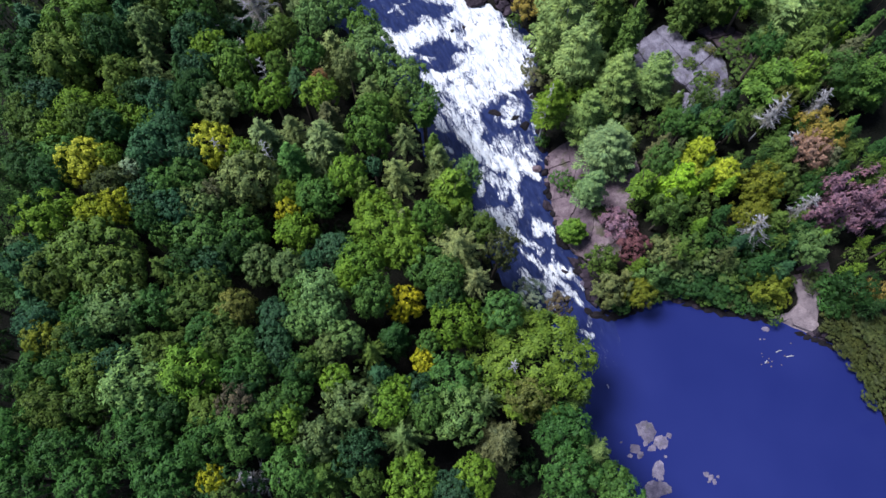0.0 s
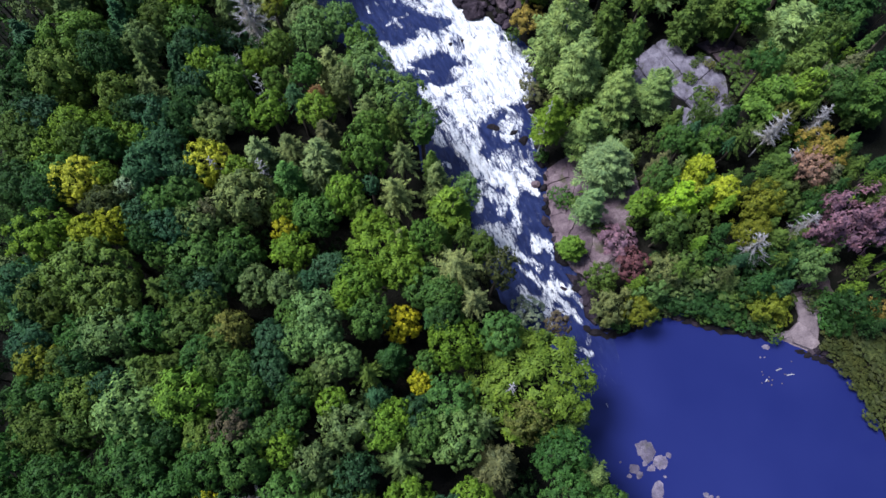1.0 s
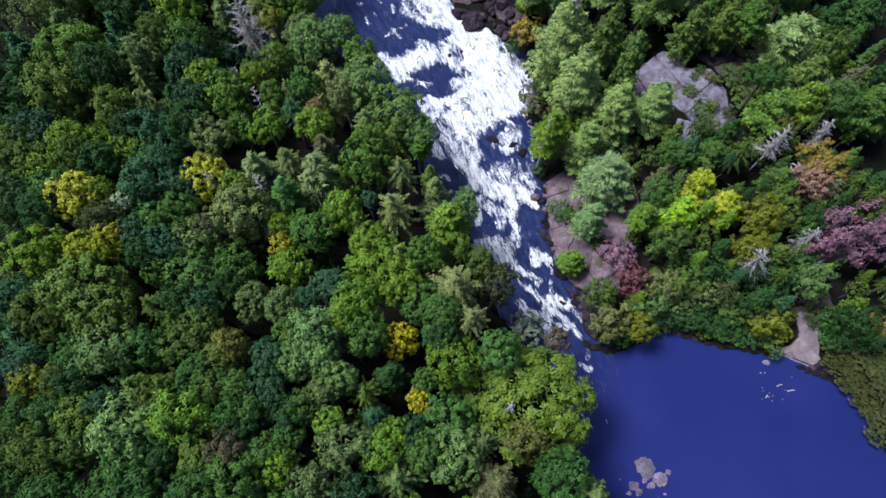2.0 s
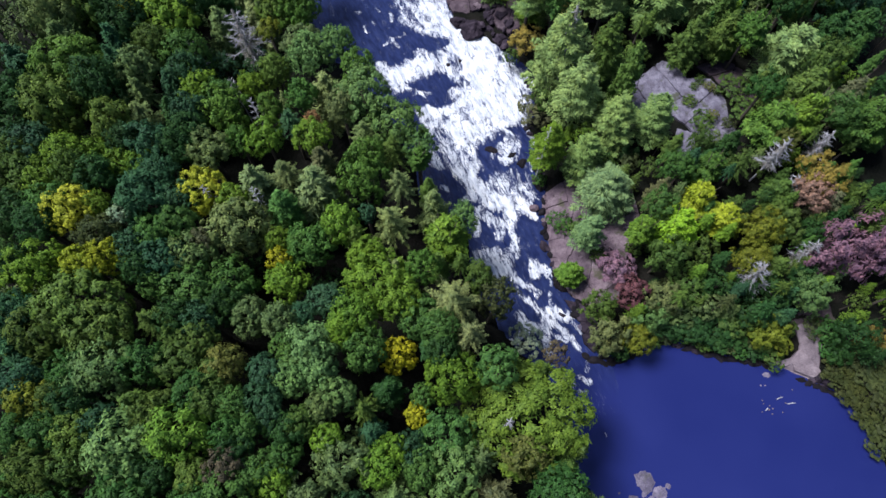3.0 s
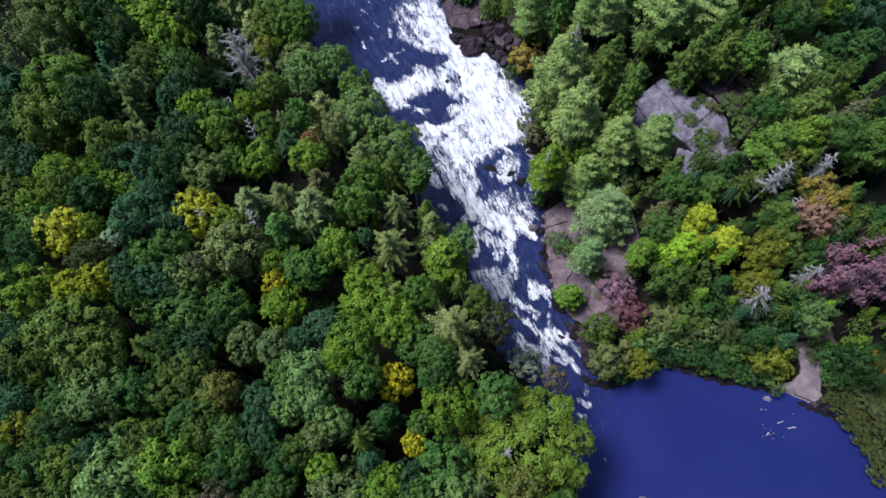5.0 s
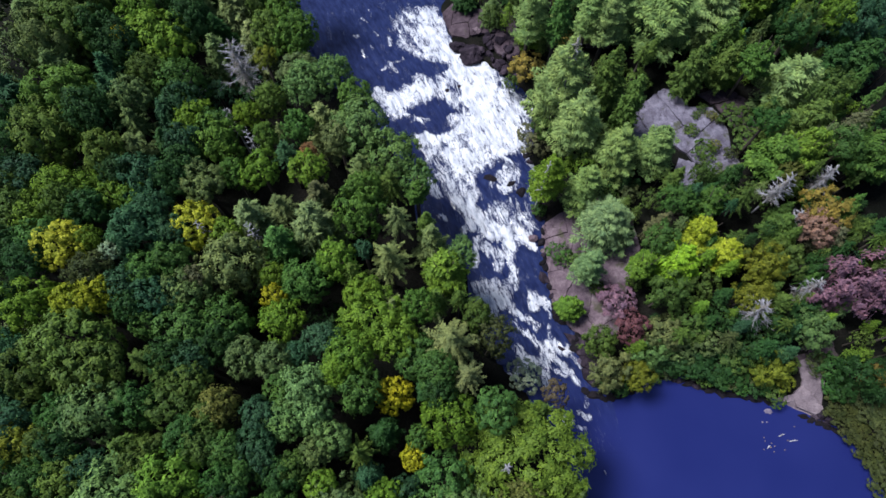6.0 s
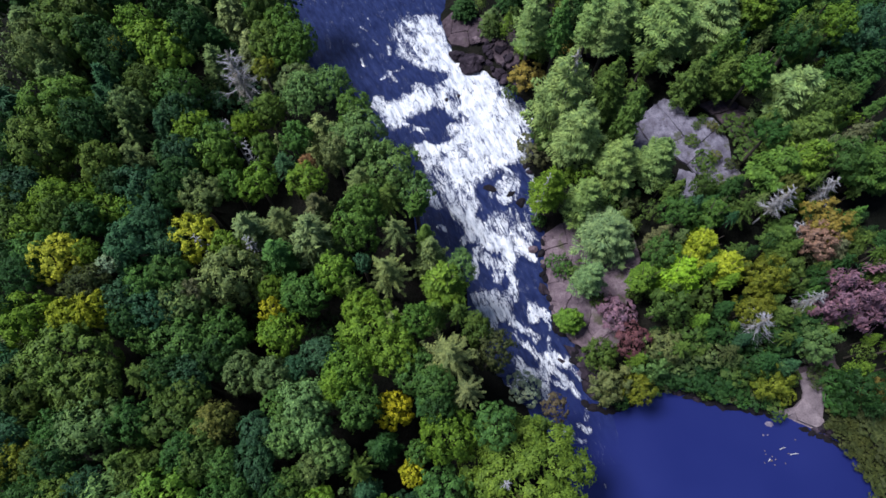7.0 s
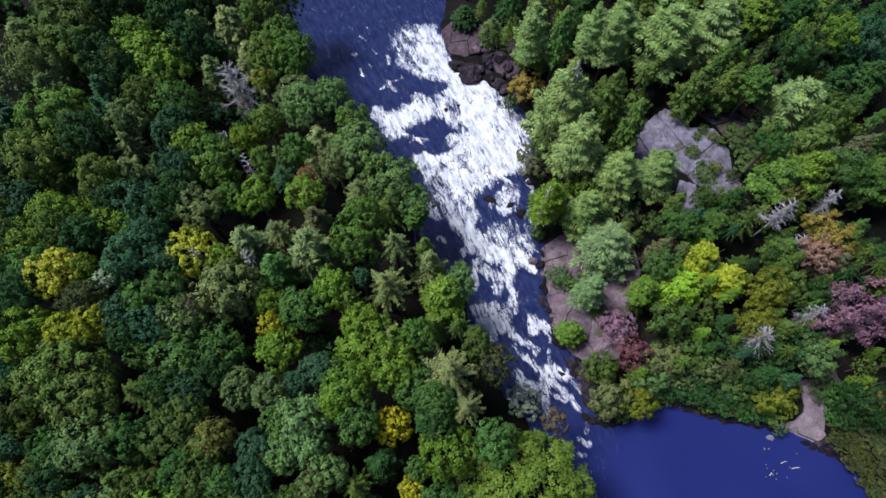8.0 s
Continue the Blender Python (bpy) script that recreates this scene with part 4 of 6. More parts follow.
BROAD = [broad_crown(11 + k, 24 + 5 * (k % 3), 9 + k % 3, 4500, 0.112, 0.9 + 0.1 * (k % 3), (0.2, 0.36), spike=0.3 + 0.14 * (k % 4), uneven=(0.8, 1.1)) for k in range(12)]
SPIKY = [broad_crown(151 + k, 15 + 2 * k, 10, 6000, 0.095, 1.0, (0.22, 0.34), -0.5, 0.8, (0.7, 1.2)) for k in range(5)]
WIDE = [broad_crown(131 + k, 30, 11, 7800, 0.084, 0.95, (0.17, 0.31), -0.45, 0.4, (0.78, 1.1)) for k in range(5)]
GRAND = [broad_crown(71, 52, 12, 16000, 0.06, 0.7, (0.13, 0.24), -0.25, 0.5, (0.78, 1.08))]
ROUND = [broad_crown(121 + k, 36, 8, 5600, 0.1, 0.95, (0.19, 0.29), -0.45, 0.4, (0.92, 1.02)) for k in range(3)]
LOOSE = [broad_crown(91 + k, 14, 8, 2400, 0.12, 0.9, (0.22, 0.4), -0.4, 0.3) for k in range(4)]
PINE = [bough_crown(21 + k, 9, 6, 2.4, 7000, 0.105, 0.2, 0.62, 0.5, 0.25, 0.3, 0.5) for k in range(5)]
SPRUCE = [bough_crown(41 + k, 6, 10, 1.5, 4800, 0.085, -0.2, 0.7, 0.11, 0.0, 0.3, 0.05) for k in range(4)]
TWIGS = [bough_crown(81, 12, 9, 2.4, 3600, 0.2, 0.06, 0.75, 0.2, 0.6, 0.09)]
FIR = [bough_crown(61 + k, 13, 8, 2.5, 4800, 0.135, -0.04, 0.6, 0.38, 0.8, 0.4) for k in range(5)]
FAN = [bough_crown(171 + k, 8, 6, 1.9, 5600, 0.13, 0.02, 0.5, 0.5, 0.9, 0.55, 0.25, LEAVES) for k in range(4)]


KINDS = {"D": "broadleaf tree with clumpy crown", "B": "low bushy shrub", "P": "white pine with feathery boughs",
         "S": "spruce with starlike boughs", "C": "soft dense conifer"}
ROLL = random.Random(5)
OVERHEAD = Vector((0, 10, 74))  # crowns were sighted from above: the far point of each lies straight behind its near one
SHARP = ("lm", "yg", "bg", "bm")


def tree(kind, tint, x, y, top, radius, where):
    """A living tree or shrub: a trunk with limbs and a crown."""
    colour, word = TINT[tint]
    if kind in "DB":
        radius *= 0.98 if where == WEST else 0.84 if kind == "D" else 1.02
        rz = min(radius * ROLL.uniform(1.1, 1.5), max(top - ground_at(x, y), 0.9) * 0.6)
        if radius > 5.5:
            rz = radius * 0.8
        away = (Vector((x, y, top)) - OVERHEAD).normalized()
        sunk = 0.8 if kind == "D" else 0.3
        x, y, top = x + sunk * away.x * radius, y + sunk * away.y * radius, top + (sunk * away.z + 0.9) * rz
    z0 = ground_at(x, y)
    if z0 < water_level(y) + 0.1:
        z0 = max(z0, water_level(y) - 0.4)
    tall = max(top - z0, 0.9)
    name = {"D": "broadleaf_tree", "B": "shrub", "P": "pine_tree", "S": "spruce_tree", "C": "conifer_tree"}[kind]
    root = tagged(new(name), f"{word} {KINDS[kind]} {where}", "shrub" if kind == "B" else "tree", f"{KINDS[kind].split(' with')[0]}s")
    root.location = (x, y, z0 - 0.1)
    if kind in "DB":
        me = (GRAND[0] if radius > 5.5 else ROLL.choice(FAN if where == EAST and tint in SHARP else SPIKY if where == EAST else ROUND if tint in ("ye", "gd", "yg") else WIDE if radius > 3.0 else BROAD)) if kind == "D" and tint != "pk" else SPIKY[0] if kind == "D" else ROLL.choice(LOOSE)
        cz, fork = tall - 0.9 * rz, tall - 1.5 * rz
        size = (radius * ROLL.uniform(0.94, 1.08), radius * ROLL.uniform(0.94, 1.08), rz)
    else:
        me = ROLL.choice({"P": PINE, "S": SPRUCE, "C": FIR}[kind])
        deep_ = {"P": 2.4, "S": 1.5, "C": 2.5}[kind]
        radius *= 1.2 if kind == "P" else 1.02 if where == EAST else 1.38
        h = min(tall * 0.85, deep_ * radius * (1.15 if kind == "P" or where == WEST else 1.45))
        cz, fork = tall, tall * 0.96
        size = (radius, radius, h / deep_)
    if me in FAN:
        cz, size = tall + 0.15 * rz, (size[0] * 1.3, size[1] * 1.3, rz)
    crown = new("crown", me)
    crown.parent = root
    crown.matrix_basis = Matrix.LocRotScale((0, 0, cz), Euler((0, 0, ROLL.uniform(0, 6.28))), size)
    k = ROLL.uniform(0.86, 1.14) * (1.3 if kind in "SC" else 1)
    crown.color = (colour[0] * k * ROLL.uniform(0.97, 1.11), colour[1] * k * 1.07, colour[2] * k * ROLL.uniform(0.9, 1.1), 1)
    v, f = [], []
    thick = 0.018 * tall + 0.03
    if kind in "DB":
        fork = max(fork, 0.25 * tall)
        lean = (ROLL.uniform(-0.2, 0.2), ROLL.uniform(-0.2, 0.2))
        tube(v, f, (0, 0, -0.3), (lean[0], lean[1], fork), thick, thick * 0.7, 7)
        for q in range(5):
            a = q * 1.257 + ROLL.uniform(-0.4, 0.4)
            s = radius * ROLL.uniform(0.4, 0.65)
            tube(v, f, (lean[0], lean[1], fork - 0.1 * q), (math.cos(a) * s, math.sin(a) * s, cz + rz * ROLL.uniform(0.0, 0.35)), thick * 0.5, thick * 0.14, 5)
    else:
        tube(v, f, (0, 0, -0.3), (0, 0, tall * 0.5), thick, thick * 0.6, 7)
        tube(v, f, (0, 0, tall * 0.5), (0, 0, tall * 0.97), thick * 0.6, 0.02, 6)
    trunk = new("trunk", mesh_of("trunk", v, f, BARK, True))
    trunk.parent = root
    return root


def snag(x, y, top, radius, word, lean=(0.0, 0.0), where="among living trees"):
    """A dead tree: a bare stem with broken twigs."""
    z0 = ground_at(x, y)
    tall = top - z0
    root = tagged(new("dead_tree"), f"{word} dead conifer with bare broken twigs {where}", "tree", "dead trees")
    root.location = (x - lean[0], y - lean[1], z0)
    tip = Vector((lean[0], lean[1], tall))
    v, f = [], []
    tube(v, f, (0, 0, -0.3), tip * 0.6, 0.11, 0.08, 7)
    tube(v, f, tip * 0.6, tip, 0.08, 0.02, 6)
    stem = new("trunk", mesh_of("trunk", v, f, DEADWOOD, True))
    stem.parent = root
    for k in range(34):
        s = 0.42 + 0.57 * (k + ROLL.random()) / 34
        a = k * 2.4 + ROLL.uniform(-0.5, 0.5)
        reach = radius * (0.3 + 1.3 * (1 - s)) * ROLL.uniform(0.6, 1.15)
        p = tip * s
        e = p + Vector((math.cos(a) * reach, math.sin(a) * reach, reach * ROLL.uniform(-0.1, 0.35)))
        v, f = [], []
        tube(v, f, p, e, 0.03, 0.01, 4)
        for j in range(14):
            g = p.lerp(e, ROLL.uniform(0.25, 1.0))
            tube(v, f, g, g + Vector((math.cos(a) + ROLL.uniform(-0.9, 0.9), math.sin(a) + ROLL.uniform(-0.9, 0.9), ROLL.uniform(-0.2, 0.5))) * reach * 0.3, 0.02, 0.008, 3)
        branch = new("branch", mesh_of("branch", v, f, DEADWOOD))
        branch.parent = root
    if radius > 1.1:
        crown = new("crown", TWIGS[0])
        crown.parent = root
        crown.matrix_basis = Matrix.LocRotScale(tip * 1.0, Euler((0, 0, ROLL.uniform(0, 6))), (radius * 0.6, radius * 0.6, radius * 1.5))
        crown.color = (0.30, 0.285, 0.31, 1)
        crown["label"] = "brittle grey needleless twigs"
    return root


WEST, EAST = "in dense forest", "on rocky bank"
tree("C", "bl", -50.1, 54.8, 17.0, 3.21, WEST)
tree("D", "gr", -45.7, 59.3, 17.8, 3.15, WEST)
tree("C", "gr", -45.2, 57.7, 17.7, 3.37, WEST)
tree("D", "ol", -42.9, 61.5, 17.4, 3.79, WEST)
tree("D", "dg", -39.9, 61.5, 16.8, 2.49, WEST)
tree("B", "gd", -38.0, 61.4, 16.2, 1.07, WEST)
tree("D", "dg", -37.4, 59.8, 16.0, 2.85, WEST)
tree("D", "bg", -33.6, 60.7, 15.2, 3.94, WEST)
tree("D", "ol", -34.4, 56.8, 15.3, 1.97, WEST)
tree("D", "dg", -30.5, 64.2, 14.5, 2.47, WEST)
tree("C", "gr", -28.3, 62.8, 14.2, 2.54, WEST)
snag(-24.9, 60.1, 16.5, 2.9, "grey")
tree("C", "gp", -24.0, 65.2, 14.1, 2.46, WEST)
tree("B", "yo", -21.5, 60.2, 13.5, 1.32, WEST)
tree("D", "lo", -21.2, 63.8, 13.9, 2.39, WEST)
tree("D", "bm", -18.5, 62.7, 14.0, 2.43, WEST)
tree("D", "gp", -17.2, 57.8, 14.0, 2.33, WEST)
tree("D", "bm", -42.7, 52.5, 16.5, 3.6, WEST)
tree("D", "dg", -39.3, 50.6, 16.3, 2.4, WEST)
tree("D", "lo", -43.5, 47.7, 16.3, 3.77, WEST)
tree("D", "dg", -47.8, 48.6, 16.4, 2.91, WEST)
tree("D", "dg", -47.2, 45.1, 16.2, 2.84, WEST)
tree("C", "bl", -39.3, 55.4, 16.3, 2.41, WEST)
tree("C", "bl", -39.8, 58.3, 16.6, 2.46, WEST)
tree("D", "gr", -35.2, 53.2, 15.5, 2.24, WEST)
tree("S", "gr", -36.0, 51.5, 15.5, 2.13, WEST)
tree("S", "gr", -35.3, 48.4, 15.4, 2.74, WEST)
tree("D", "lo", -37.1, 45.8, 15.7, 2.23, WEST)
tree("C", "bl", -32.6, 52.9, 15.1, 1.92, WEST)
tree("C", "dg", -31.7, 49.0, 15.4, 2.32, WEST)
tree("D", "mg", -30.5, 55.7, 14.3, 2.41, WEST)
tree("D", "bl", -30.3, 53.1, 14.3, 2.28, WEST)
tree("D", "lg", -28.6, 51.5, 13.8, 2.25, WEST)
tree("D", "bm", -25.3, 48.3, 13.9, 2.9, WEST)
tree("D", "bl", -28.8, 47.5, 14.9, 2.02, WEST)
tree("D", "mg", -26.1, 51.0, 13.3, 1.86, WEST)
tree("D", "lg", -23.1, 52.9, 12.4, 1.57, WEST)
tree("D", "lo", -20.5, 54.9, 12.5, 1.73, WEST)
tree("S", "gp", -18.8, 50.4, 14.4, 1.28, WEST)
tree("D", "bm", -20.2, 49.3, 13.4, 1.5, WEST)
tree("S", "tg", -18.1, 47.8, 14.7, 1.75, WEST)
tree("D", "mg", -16.4, 50.0, 14.7, 1.82, WEST)
tree("D", "bg", -19.9, 44.0, 15.2, 2.1, WEST)
tree("D", "bm", -23.3, 44.4, 14.0, 1.46, WEST)
tree("D", "gr", -26.0, 42.5, 15.4, 2.41, WEST)
tree("D", "dg", -28.3, 44.7, 15.3, 2.12, WEST)
tree("D", "dg", -29.3, 42.8, 15.6, 2.1, WEST)
tree("D", "bl", -32.2, 42.5, 15.8, 2.7, WEST)
tree("D", "dg", -35.1, 43.5, 15.8, 1.81, WEST)
tree("D", "lg", -40.5, 41.3, 16.2, 2.21, WEST)
tree("D", "lg", -38.1, 41.8, 15.0, 1.76, WEST)
tree("D", "bl", -44.1, 41.9, 16.2, 2.66, WEST)
tree("D", "ol", -45.7, 40.6, 16.3, 2.29, WEST)
tree("D", "ru", -15.1, 47.3, 13.7, 0.9, WEST)
tree("D", "bg", -14.7, 44.3, 14.9, 2.1, WEST)
tree("D", "ol", -44.3, 38.6, 16.5, 2.69, WEST)
tree("D", "lg", -41.7, 38.2, 16.7, 2.19, WEST)
tree("D", "ol", -39.3, 39.1, 16.6, 2.16, WEST)
tree("D", "dg", -37.0, 38.8, 16.6, 2.13, WEST)
tree("D", "lg", -35.6, 40.8, 15.1, 1.73, WEST)
tree("D", "lg", -33.2, 40.9, 14.9, 1.63, WEST)
tree("D", "bl", -30.4, 38.8, 15.8, 2.12, WEST)
tree("D", "ol", -44.2, 36.4, 15.7, 1.56, WEST)
tree("D", "mg", -40.9, 35.4, 17.1, 2.14, WEST)
tree("D", "dg", -44.4, 34.5, 16.8, 2.19, WEST)
tree("D", "dg", -41.3, 33.1, 17.1, 2.12, WEST)
tree("D", "ye", -38.3, 34.4, 17.3, 2.72, WEST)
tree("D", "lg", -36.3, 35.5, 16.2, 1.18, WEST)
tree("D", "br", -34.9, 31.5, 17.3, 2, WEST)
tree("B", "pa", -34.2, 34.4, 15.5, 1.2, WEST)
tree("D", "tg", -31.3, 36.1, 16.3, 2.92, WEST)
tree("D", "bl", -28.1, 36.5, 15.6, 1.74, WEST)
tree("D", "ye", -25.8, 37.4, 15.5, 2.6, WEST)
tree("D", "lg", -22.9, 37.0, 14.5, 1.58, WEST)
tree("S", "gp", -17.9, 40.7, 15.6, 2.2, WEST)
tree("C", "gp", -20.9, 39.3, 16.7, 2.9, WEST)
tree("C", "mg", -17.5, 36.5, 16.6, 1.97, WEST)
tree("D", "gp", -21.6, 33.3, 15.2, 3.61, WEST)
tree("D", "lg", -17.9, 32.6, 13.2, 1.34, WEST)
tree("B", "gb", -25.1, 31.8, 15.6, 1.15, WEST)
tree("D", "gr", -25.7, 29.8, 15.8, 2.3, WEST)
tree("D", "mg", -29.4, 31.9, 16.4, 2.02, WEST)
tree("D", "bl", -28.2, 29.1, 16.5, 2.24, WEST)
tree("D", "mg", -27.6, 33.3, 15.8, 1.96, WEST)
tree("B", "gd", -17.4, 30.2, 13.6, 1.32, WEST)
tree("D", "lg", -16.1, 27.5, 14.3, 2.03, WEST)
tree("D", "mg", -14.9, 31.6, 14.3, 1.62, WEST)
tree("D", "lg", -39.8, 27.6, 17.3, 3.29, WEST)
tree("D", "yg", -35.8, 28.5, 17.6, 1.92, WEST)
tree("D", "yg", -33.5, 29.3, 17.6, 1.89, WEST)
tree("D", "dg", -42.1, 28.8, 17.1, 1.82, WEST)
tree("D", "bl", -30.9, 30.2, 17.1, 1.94, WEST)
tree("D", "dg", -30.2, 28.2, 17.1, 1.66, WEST)
tree("D", "lo", -34.7, 24.6, 17.4, 3.94, WEST)
tree("D", "bl", -41.1, 23.2, 17.3, 2.46, WEST)
tree("D", "mg", -29.0, 26.9, 15.8, 1.54, WEST)
tree("D", "mg", -25.1, 26.4, 16.0, 2.38, WEST)
tree("D", "mg", -21.5, 27.2, 15.0, 2.37, WEST)
tree("D", "gr", -19.2, 23.5, 15.7, 1.8, WEST)
tree("D", "gr", -16.1, 23.0, 15.7, 1.83, WEST)
tree("D", "bl", -14.2, 24.0, 14.7, 1.25, WEST)
tree("D", "dg", -21.4, 24.7, 15.6, 2.14, WEST)
tree("D", "dg", -26.2, 23.3, 16.5, 1.85, WEST)
tree("D", "bl", -23.8, 23.1, 16.2, 1.83, WEST)
tree("S", "ol", -29.3, 23.3, 17.0, 1.9, WEST)
# Southwest trees: several tints taken darker to imitate lens corner falloff.
tree("D", "ol", -37.8, 21.4, 17.5, 3.05, WEST)
tree("D", "lo", -32.7, 22.0, 17.4, 2.87, WEST)
tree("S", "ol", -27.0, 22.0, 16.8, 1.87, WEST)
tree("D", "md", -34.4, 17.9, 18.1, 1.77, WEST)
tree("D", "pg", -31.5, 18.0, 17.9, 2.74, WEST)
tree("D", "md", -27.9, 18.7, 17.5, 2.13, WEST)
tree("D", "ol", -24.7, 18.7, 17.3, 2.15, WEST)
tree("D", "ol", -23.6, 20.6, 16.7, 1.98, WEST)
tree("D", "ol", -21.6, 17.3, 17.4, 1.75, WEST)
tree("D", "ob", -20.6, 18.5, 16.7, 1.82, WEST)
tree("D", "ol", -21.1, 15.1, 18.4, 1.71, WEST)
tree("D", "md", -22.8, 15.9, 18.3, 1.73, WEST)
tree("D", "mg", -19.2, 14.9, 17.8, 1.47, WEST)
tree("D", "yo", -37.1, 15.1, 18.2, 2.12, WEST)
tree("D", "ol", -35.0, 15.3, 18.3, 1.57, WEST)
tree("C", "bl", -41.3, 20.1, 17.5, 2.9, WEST)
tree("D", "bl", -38.3, 16.8, 18.1, 2.02, WEST)
tree("D", "dg", -33.5, 15.0, 18.3, 1.93, WEST)
tree("C", "ol", -29.2, 15.2, 18.0, 1.84, WEST)
tree("D", "ol", -26.1, 14.0, 18.5, 1.76, WEST)
tree("D", "ol", -25.2, 15.1, 17.4, 1.24, WEST)
tree("D", "bl", -30.6, 12.9, 18.1, 1.83, WEST)
tree("D", "md", -37.4, 12.4, 18.1, 1.99, WEST)
tree("D", "md", -34.9, 12.4, 18.2, 1.89, WEST)
tree("D", "lo", -32.4, 12.5, 18.2, 2.04, WEST)
tree("D", "pg", -27.4, 11.1, 18.5, 2.98, WEST)
tree("D", "md", -27.4, 9.2, 18.4, 2.44, WEST)
tree("D", "bg", -22.9, 12.3, 19.3, 2.62, WEST)
tree("D", "md", -19.4, 12.4, 18.6, 1.45, WEST)
tree("D", "mg", -17.7, 12.7, 18.0, 1.57, WEST)
tree("D", "dg", -18.4, 11.0, 18.7, 1.67, WEST)
tree("D", "dg", -14.3, 12.5, 16.9, 1.74, WEST)
tree("D", "ol", -13.2, 13.4, 16.7, 1.68, WEST)
tree("D", "bl", -16.8, 15.4, 16.9, 1.77, WEST)
tree("D", "bl", -16.4, 17.5, 16.3, 2.02, WEST)
tree("D", "bl", -16.3, 14.1, 17.1, 1.7, WEST)
tree("D", "ol", -35.1, 9.7, 18.0, 3.51, WEST)
tree("D", "ol", -32.2, 10.1, 18.1, 1.91, WEST)
tree("B", "rb", -18.9, 9.4, 19.2, 1.6, WEST)
tree("D", "mg", -14.4, 10.1, 17.4, 1.67, WEST)
tree("D", "mg", -16.0, 9.2, 18.4, 1.43, WEST)
tree("D", "lo", -21.3, 8.8, 19.1, 1.46, WEST)
tree("D", "dg", -24.6, 9.2, 18.9, 1.5, WEST)
tree("D", "pg", -14.1, 17.5, 16.4, 1.77, WEST)
tree("D", "mg", -15.0, 20.2, 15.8, 1.8, WEST)
tree("C", "gp", -14.2, 39.0, 16.7, 3.4, WEST)
tree("D", "bm", -8.7, 38.9, 15.9, 2.7, WEST)
tree("S", "gp", -5.0, 39.2, 15.9, 1.96, WEST)
tree("C", "lo", -1.8, 40.1, 12.8, 1.43, EAST)
tree("D", "bm", -2.7, 42.3, 14.1, 1.62, EAST)
tree("D", "bg", -10.9, 33.6, 15.7, 2.01, WEST)
tree("S", "lo", -9.5, 33.0, 15.8, 1.52, WEST)
tree("D", "tg", -8.2, 35.0, 14.9, 0.98, WEST)
tree("S", "po", -5.8, 34.7, 16, 2.7, WEST)
tree("C", "gp", -1.2, 38.0, 13.4, 2.8, EAST)
tree("D", "bg", 0.4, 33.5, 12.8, 2.9, EAST)
tree("D", "gm", 2.3, 35.4, 12.9, 1.77, EAST)
tree("C", "lo", -0.7, 30.9, 12.7, 1.86, EAST)
tree("S", "ol", 1.9, 31.0, 12.5, 1.92, EAST)
tree("D", "bm", -2.2, 28.6, 16, 1.8, WEST)
tree("S", "gp", -4.9, 29.2, 15.6, 1.97, WEST)
tree("D", "lg", -7.9, 30.0, 15.7, 1.84, WEST)
tree("D", "mg", -14.0, 31.6, 14.6, 2.23, WEST)
tree("D", "tg", -11.6, 25.2, 15.7, 1.82, WEST)
tree("D", "lg", -6.9, 27.2, 15.6, 3.31, WEST)
tree("D", "bg", -4.6, 25.5, 15.6, 2.32, WEST)
tree("D", "bg", -9.0, 23.5, 16.0, 2.37, WEST)
tree("S", "po", 0.9, 25.3, 18.6, 3.31, WEST)
tree("D", "mg", -2.4, 23.8, 14.5, 2.05, WEST)
tree("D", "ol", 3.8, 29.0, 13, 1.22, WEST)
tree("D", "br", 5.3, 26.1, 13.5, 2.16, WEST)
tree("D", "ol", 3.8, 27.9, 13.5, 1.5, WEST)
tree("D", "pg", -12.7, 20.3, 16.1, 2.37, WEST)
tree("D", "mg", -7.7, 20.2, 16.0, 2.16, WEST)
tree("D", "lg", -9.9, 22.1, 16.3, 1.48, WEST)
tree("D", "gd", -4.7, 20.2, 13.2, 1.95, WEST)
tree("D", "pg", -12.0, 18.0, 16.4, 1.7, WEST)
tree("D", "pg", -10.0, 15.9, 16.6, 1.67, WEST)
tree("S", "ol", -7.8, 14.9, 15.8, 1.71, WEST)
tree("D", "gr", -11.3, 14.7, 16.8, 1.56, WEST)
tree("C", "dg", -5.6, 16.8, 14.7, 1.8, WEST)
tree("C", "dg", -1.5, 20.9, 15.3, 1.2, WEST)
tree("D", "mg", -0.6, 22.2, 16.4, 1.74, WEST)
tree("S", "po", 2.5, 21.9, 17.2, 1.97, WEST)
tree("D", "lg", 0.9, 17.8, 15.3, 2.62, WEST)
tree("D", "dg", -0.2, 20.1, 16.0, 1.46, WEST)
tree("D", "mg", 5.1, 18.6, 15.8, 2.03, WEST)
tree("D", "gd", -2.7, 14.5, 11.9, 1.36, WEST)
tree("D", "mg", -2.1, 16.3, 12.6, 1.23, WEST)
tree("D", "ag", 7.8, 14.1, 13.7, 5.89, WEST)
tree("D", "ob", 7.7, 10.6, 13.9, 2.03, WEST)
tree("C", "ol", 10.2, 19.2, 11.6, 1.89, EAST)
tree("B", "rb", 12.2, 21.1, 8, 1.36, EAST)
tree("D", "mg", 0.3, 12.1, 14.1, 2.77, WEST)
tree("S", "gr", 3.5, 10.4, 14.2, 1.74, WEST)
tree("D", "pg", 0.9, 9.0, 14.7, 2.62, WEST)
tree("D", "lg", -4.8, 11.1, 15.3, 1.46, WEST)
tree("D", "bg", -5.9, 9.6, 15.9, 1.73, WEST)
tree("D", "gr", -9.2, 10.1, 16.7, 2.68, WEST)
